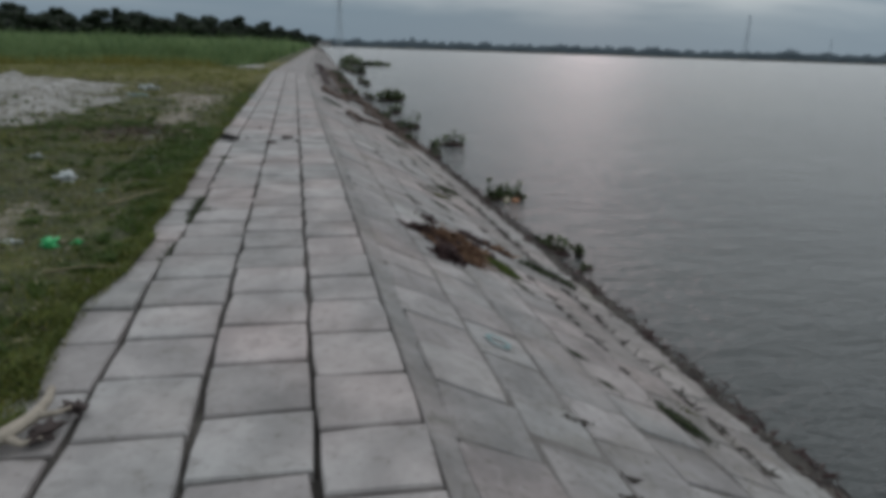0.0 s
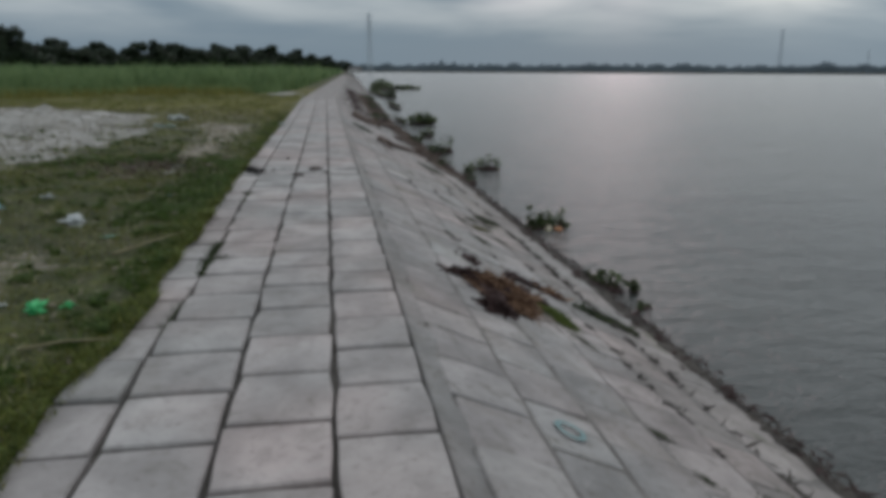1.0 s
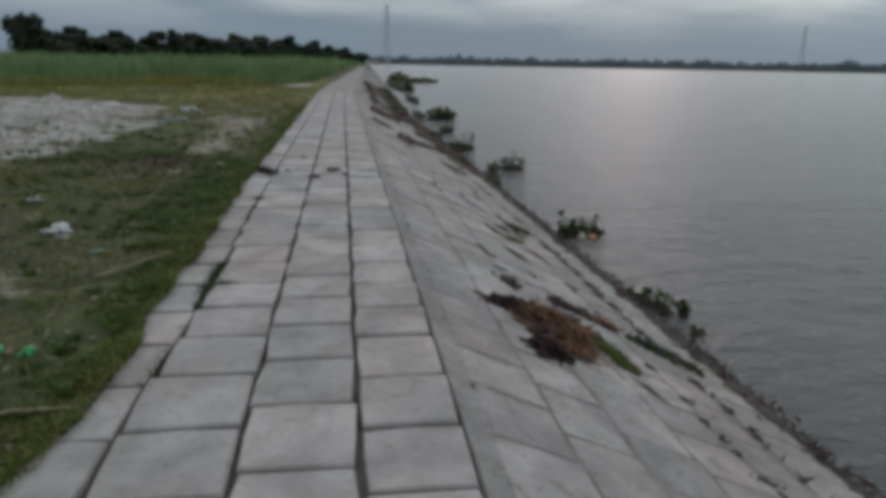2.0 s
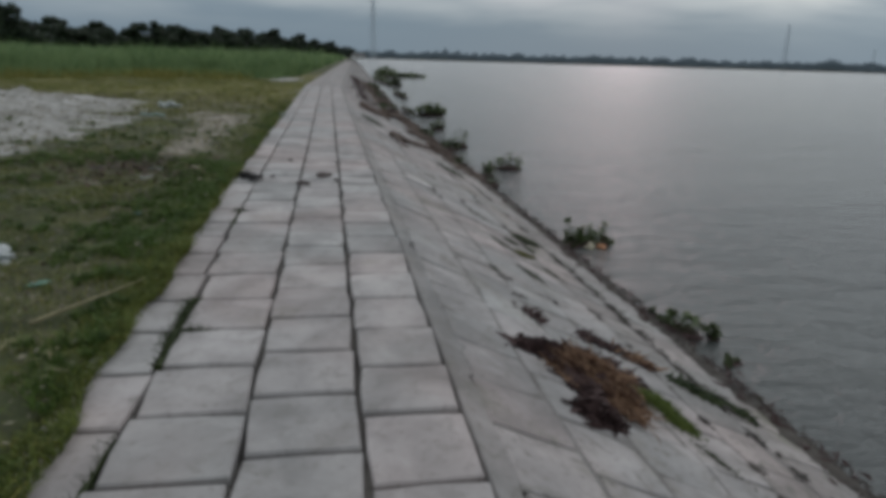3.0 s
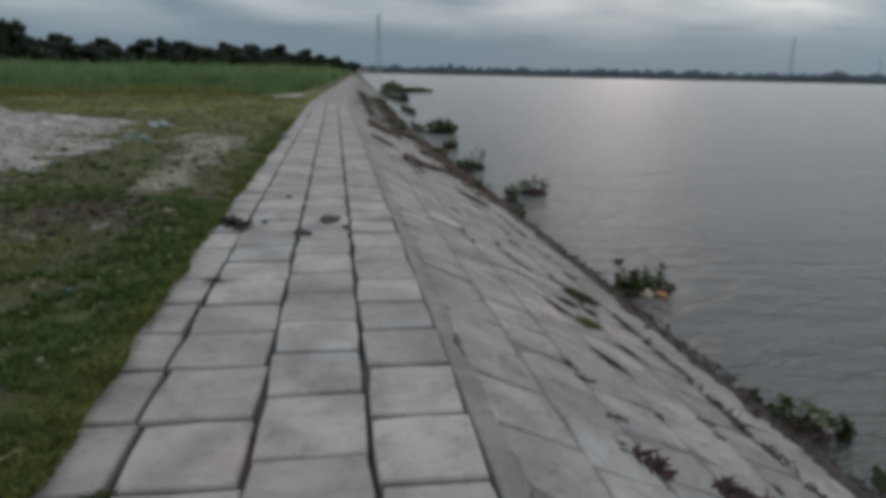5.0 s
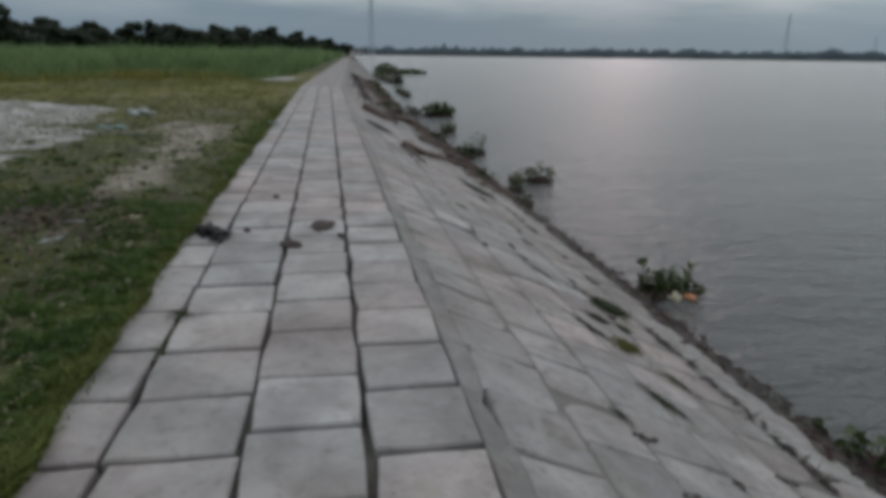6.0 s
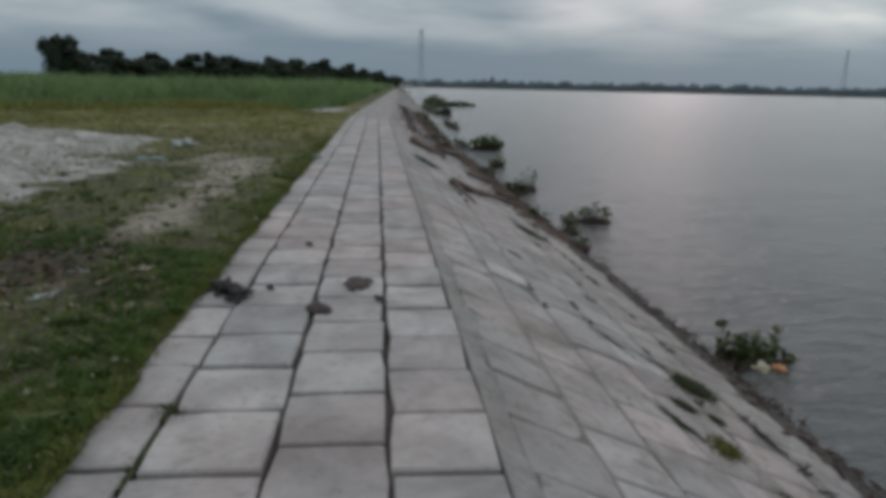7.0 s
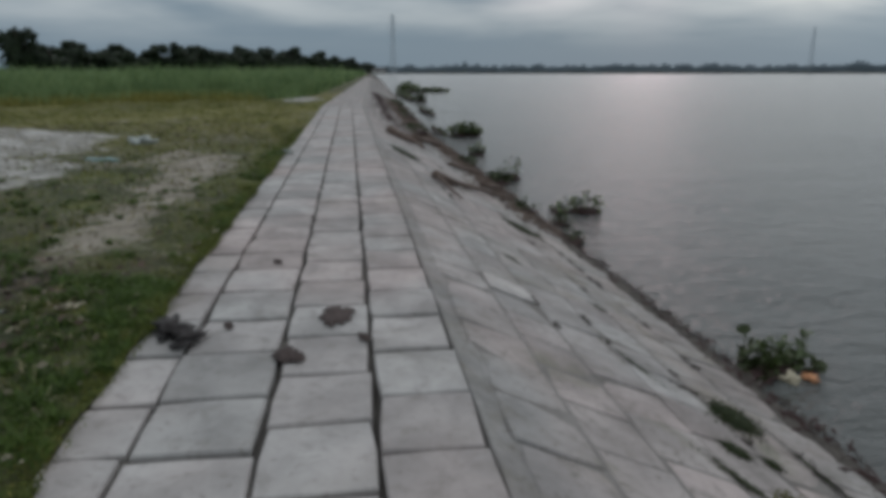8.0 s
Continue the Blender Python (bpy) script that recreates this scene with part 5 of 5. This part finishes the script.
def joined(name, parent, mats, mat):
    """Many blocks in one mesh, for the far stretches."""
    src = BLOCKS[0]
    v0 = np.array([tuple(v.co) for v in src.vertices])
    t0 = []
    for p in src.polygons:
        vv = list(p.vertices)
        t0 += [(vv[0], vv[i], vv[i + 1]) for i in range(1, len(vv) - 1)]
    t0 = np.array(t0)
    vs = [v0 @ np.array(m.to_3x3()).T + np.array(m.translation) for m in mats]
    ts = [t0 + i * len(v0) for i in range(len(mats))]
    ob = part(name, fast_mesh(name, np.concatenate(vs), np.concatenate(ts), mat), parent)
    return tagged(ob, kind="stuff")


BLOCKS = [block_mesh("block", 100 + i, MAT["block"], 0.05) for i in range(8)]
SLABS = [block_mesh("slab", 200 + i, MAT["slab"], 0.03) for i in range(8)]
# slabs of the lower columns: darker tone, heavier stains
LOWER_SLABS = [block_mesh("slab", 250 + i, concrete("lower_slope_concrete", (0.84, 0.79, 0.765), 1.5), 0.04) for i in range(4)]
PALE = [block_mesh("slab", 300 + i, concrete("bright_slope_concrete", (1.2, 1.12, 1.09), 0.6), 0.08) for i in range(2)]


def pavement():
    rnd = random.Random(4)
    path = tagged(new("pavement"), "footpath of square pale concrete blocks with dark open joints", "pavement", kind="structure")
    rest = []
    for column, known in zip(COLUMNS, JOINTS):
        ys = joint_line(known, -9.0, 200.0, 0.476, rnd)
        for a, b in zip(ys, ys[1:]):
            x0, x1 = column
            gx, gy = rnd.choice((0.004, 0.008, 0.012, 0.018)), rnd.choice((0.007, 0.009, 0.012, 0.016))
            y = (a + b) / 2
            x0, x1 = (outer_joint(y) if k == -0.885 else k for k in (x0, x1))
            shove = (0.022 if x1 < -0.8 else -0.006 if x1 < -0.4 else 0.0) if 5.4 < y < 6.5 else 0.0
            x = (x0 + x1) / 2 + rnd.uniform(-0.004, 0.004) - shove
            m = pose(x + float(bend(y)), y, rnd.uniform(-0.0045, 0.0045), rnd.gauss(0, 0.3), rnd.gauss(0, 0.35), rnd.gauss(0, 0.6)) @ Matrix.Diagonal((x1 - x0 - gx, b - a - gy, 0.14, 1))
            if 0.4 < y < 35.0:
                part("block", rnd.choice(BLOCKS), path).matrix_basis = m
            else:
                rest.append(m)
    joined("distant_blocks", path, rest, MAT["block"])
    xs, ys = (-1.12, -0.98, -0.885, -0.7, -0.42, -0.2, 0.03, 0.25, 0.43), axis(((-9, 36, 0.22), (36, 200, 3.0)))
    X, Y = np.meshgrid(xs, ys)
    Z = -0.050 + 0.030 * np.clip(bumps(X * 1.5, Y, 1.7), -0.9, 0.8)
    idx = np.arange(X.size).reshape(X.shape)
    q = np.stack([idx[:-1, :-1], idx[:-1, 1:], idx[1:, 1:], idx[1:, :-1]], -1).reshape(-1, 4)
    v = np.stack([X + bend(Y), Y, Z], -1).reshape(-1, 3)
    part("joint_soil", fast_mesh("joint_soil", v, np.concatenate([q[:, [0, 1, 2]], q[:, [0, 2, 3]]]), MAT["soil"], True), path, "grey-brown soil in the joints")


SLOPE_COLS = (0.575, 0.98, 1.385, 1.82, 2.27, 2.70, 3.26)
LOOSE = ((0.79, 2.95), (1.2, 11.9))


def bank():
    rnd = random.Random(9)
    bank_ob = tagged(new("bank_revetment"), "sloping river bank paved with worn concrete slabs", "embankment", kind="structure")
    rest = []
    for c, (x0, x1) in enumerate(zip(SLOPE_COLS, SLOPE_COLS[1:])):
        pitch = 0.465
        ys = joint_line(((2.70, 3.15, 4.06, 6.34, 7.38, 9.78) if c == 0 else (2.90, 3.36, 7.22, 9.50) if c == 1 else (2.5 + 0.31 * c, 3.0 + 0.31 * c)), -9.0, 200.0, pitch, rnd)
        for a, b in zip(ys, ys[1:]):
            u, y = (x0 + x1) / 2, (a + b) / 2
            gx, gy = (0.024 if c == 1 else 0.036 if c == 4 else rnd.choice((0.003, 0.005, 0.009, 0.014))), rnd.choice((0.003, 0.005, 0.008, 0.013))
            loose = any(x0 <= lu < x1 and a <= ly < b for lu, ly in LOOSE)
            lift = 0.02 if loose else rnd.uniform(-0.006, 0.005)
            worn = 0.75
            m = Matrix.Translation(slope_at(u, y, lift)) @ pose(0, 0, 0, rnd.gauss(0, worn), LEAN_DEG + rnd.gauss(0, worn), rnd.gauss(0, 1.6)) @ Matrix.Diagonal(((x1 - x0) * 1.092 - gx, b - a - gy, 0.12, 1))
            if loose:
                part("slab", rnd.choice(PALE), bank_ob, "bright raised slab").matrix_basis = m
            elif 1.0 < y < 22.5:
                part("slab", rnd.choice(LOWER_SLABS if u > 2.3 else SLABS), bank_ob).matrix_basis = m
            else:
                rest.append(m)
    ys = axis(((-9, 40, 1.0), (40, 200, 4.0)))
    us = (0.59, 1.0, 1.5, 2.4, 3.18)
    v = [tuple(slope_at(u, y, -0.013)) for y in ys for u in us]
    v += [tuple(slope_at(u, y, -0.10)) for y in ys for u in us]
    n, k = len(us), len(ys) * len(us)
    f = [(r * n + c, r * n + c + 1, (r + 1) * n + c + 1, (r + 1) * n + c) for r in range(len(ys) - 1) for c in range(n - 1)]
    f += [(r * n + n - 1, r * n + n - 1 + k, (r + 1) * n + n - 1 + k, (r + 1) * n + n - 1) for r in range(len(ys) - 1)]
    part("mortar_bed", mesh_of("mortar_bed", v, f, MAT["mortar"]), bank_ob, "grey dirty mortar between the slabs")
    joined("distant_slabs", bank_ob, rest, MAT["slab"])
    # the rough mortar fillet between the path's blocks and the first slabs
    ys = axis(((-9, 0, 1.0), (0, 26, 0.09), (26, 200, 2.0)))
    fs = (0.0, 0.12, 0.35, 0.6, 0.82, 1.0)
    U, Y = np.meshgrid(fs, ys)
    ragged = np.repeat(0.040 * bumps(ys * 0, ys, 2.1) + 0.030 * bumps(ys * 0 + 3, ys, 7.0), len(fs)).reshape(U.shape)
    U = 0.462 + U * (0.13 + ragged)
    dip = 0.012 * np.sin(np.clip((U - 0.462) / 0.13, 0, 1) * np.pi) + 0.008 * bumps(U, Y, 5.0)
    Z = -FALL * (U - EDGE) - 0.007 - dip
    idx = np.arange(U.size).reshape(U.shape)
    q = np.stack([idx[:-1, :-1], idx[:-1, 1:], idx[1:, 1:], idx[1:, :-1]], -1).reshape(-1, 4)
    top = np.stack([U + bend(Y), Y, Z], -1).reshape(-1, 3)
    low = top - np.array([0, 0, 0.08])
    n = len(top)
    rim = np.concatenate([np.stack([idx[:-1, -1], idx[:-1, -1] + n, idx[1:, -1] + n, idx[1:, -1]], -1), np.stack([idx[1:, 0], idx[1:, 0] + n, idx[:-1, 0] + n, idx[:-1, 0]], -1)])
    q = np.concatenate([q, rim])
    part("mortar_fillet", fast_mesh("mortar_fillet", np.concatenate([top, low]), np.concatenate([q[:, [0, 1, 2]], q[:, [0, 2, 3]]]), MAT["fillet"], True), bank_ob, "rough dark grey mortar fillet")


pavement()
bank()
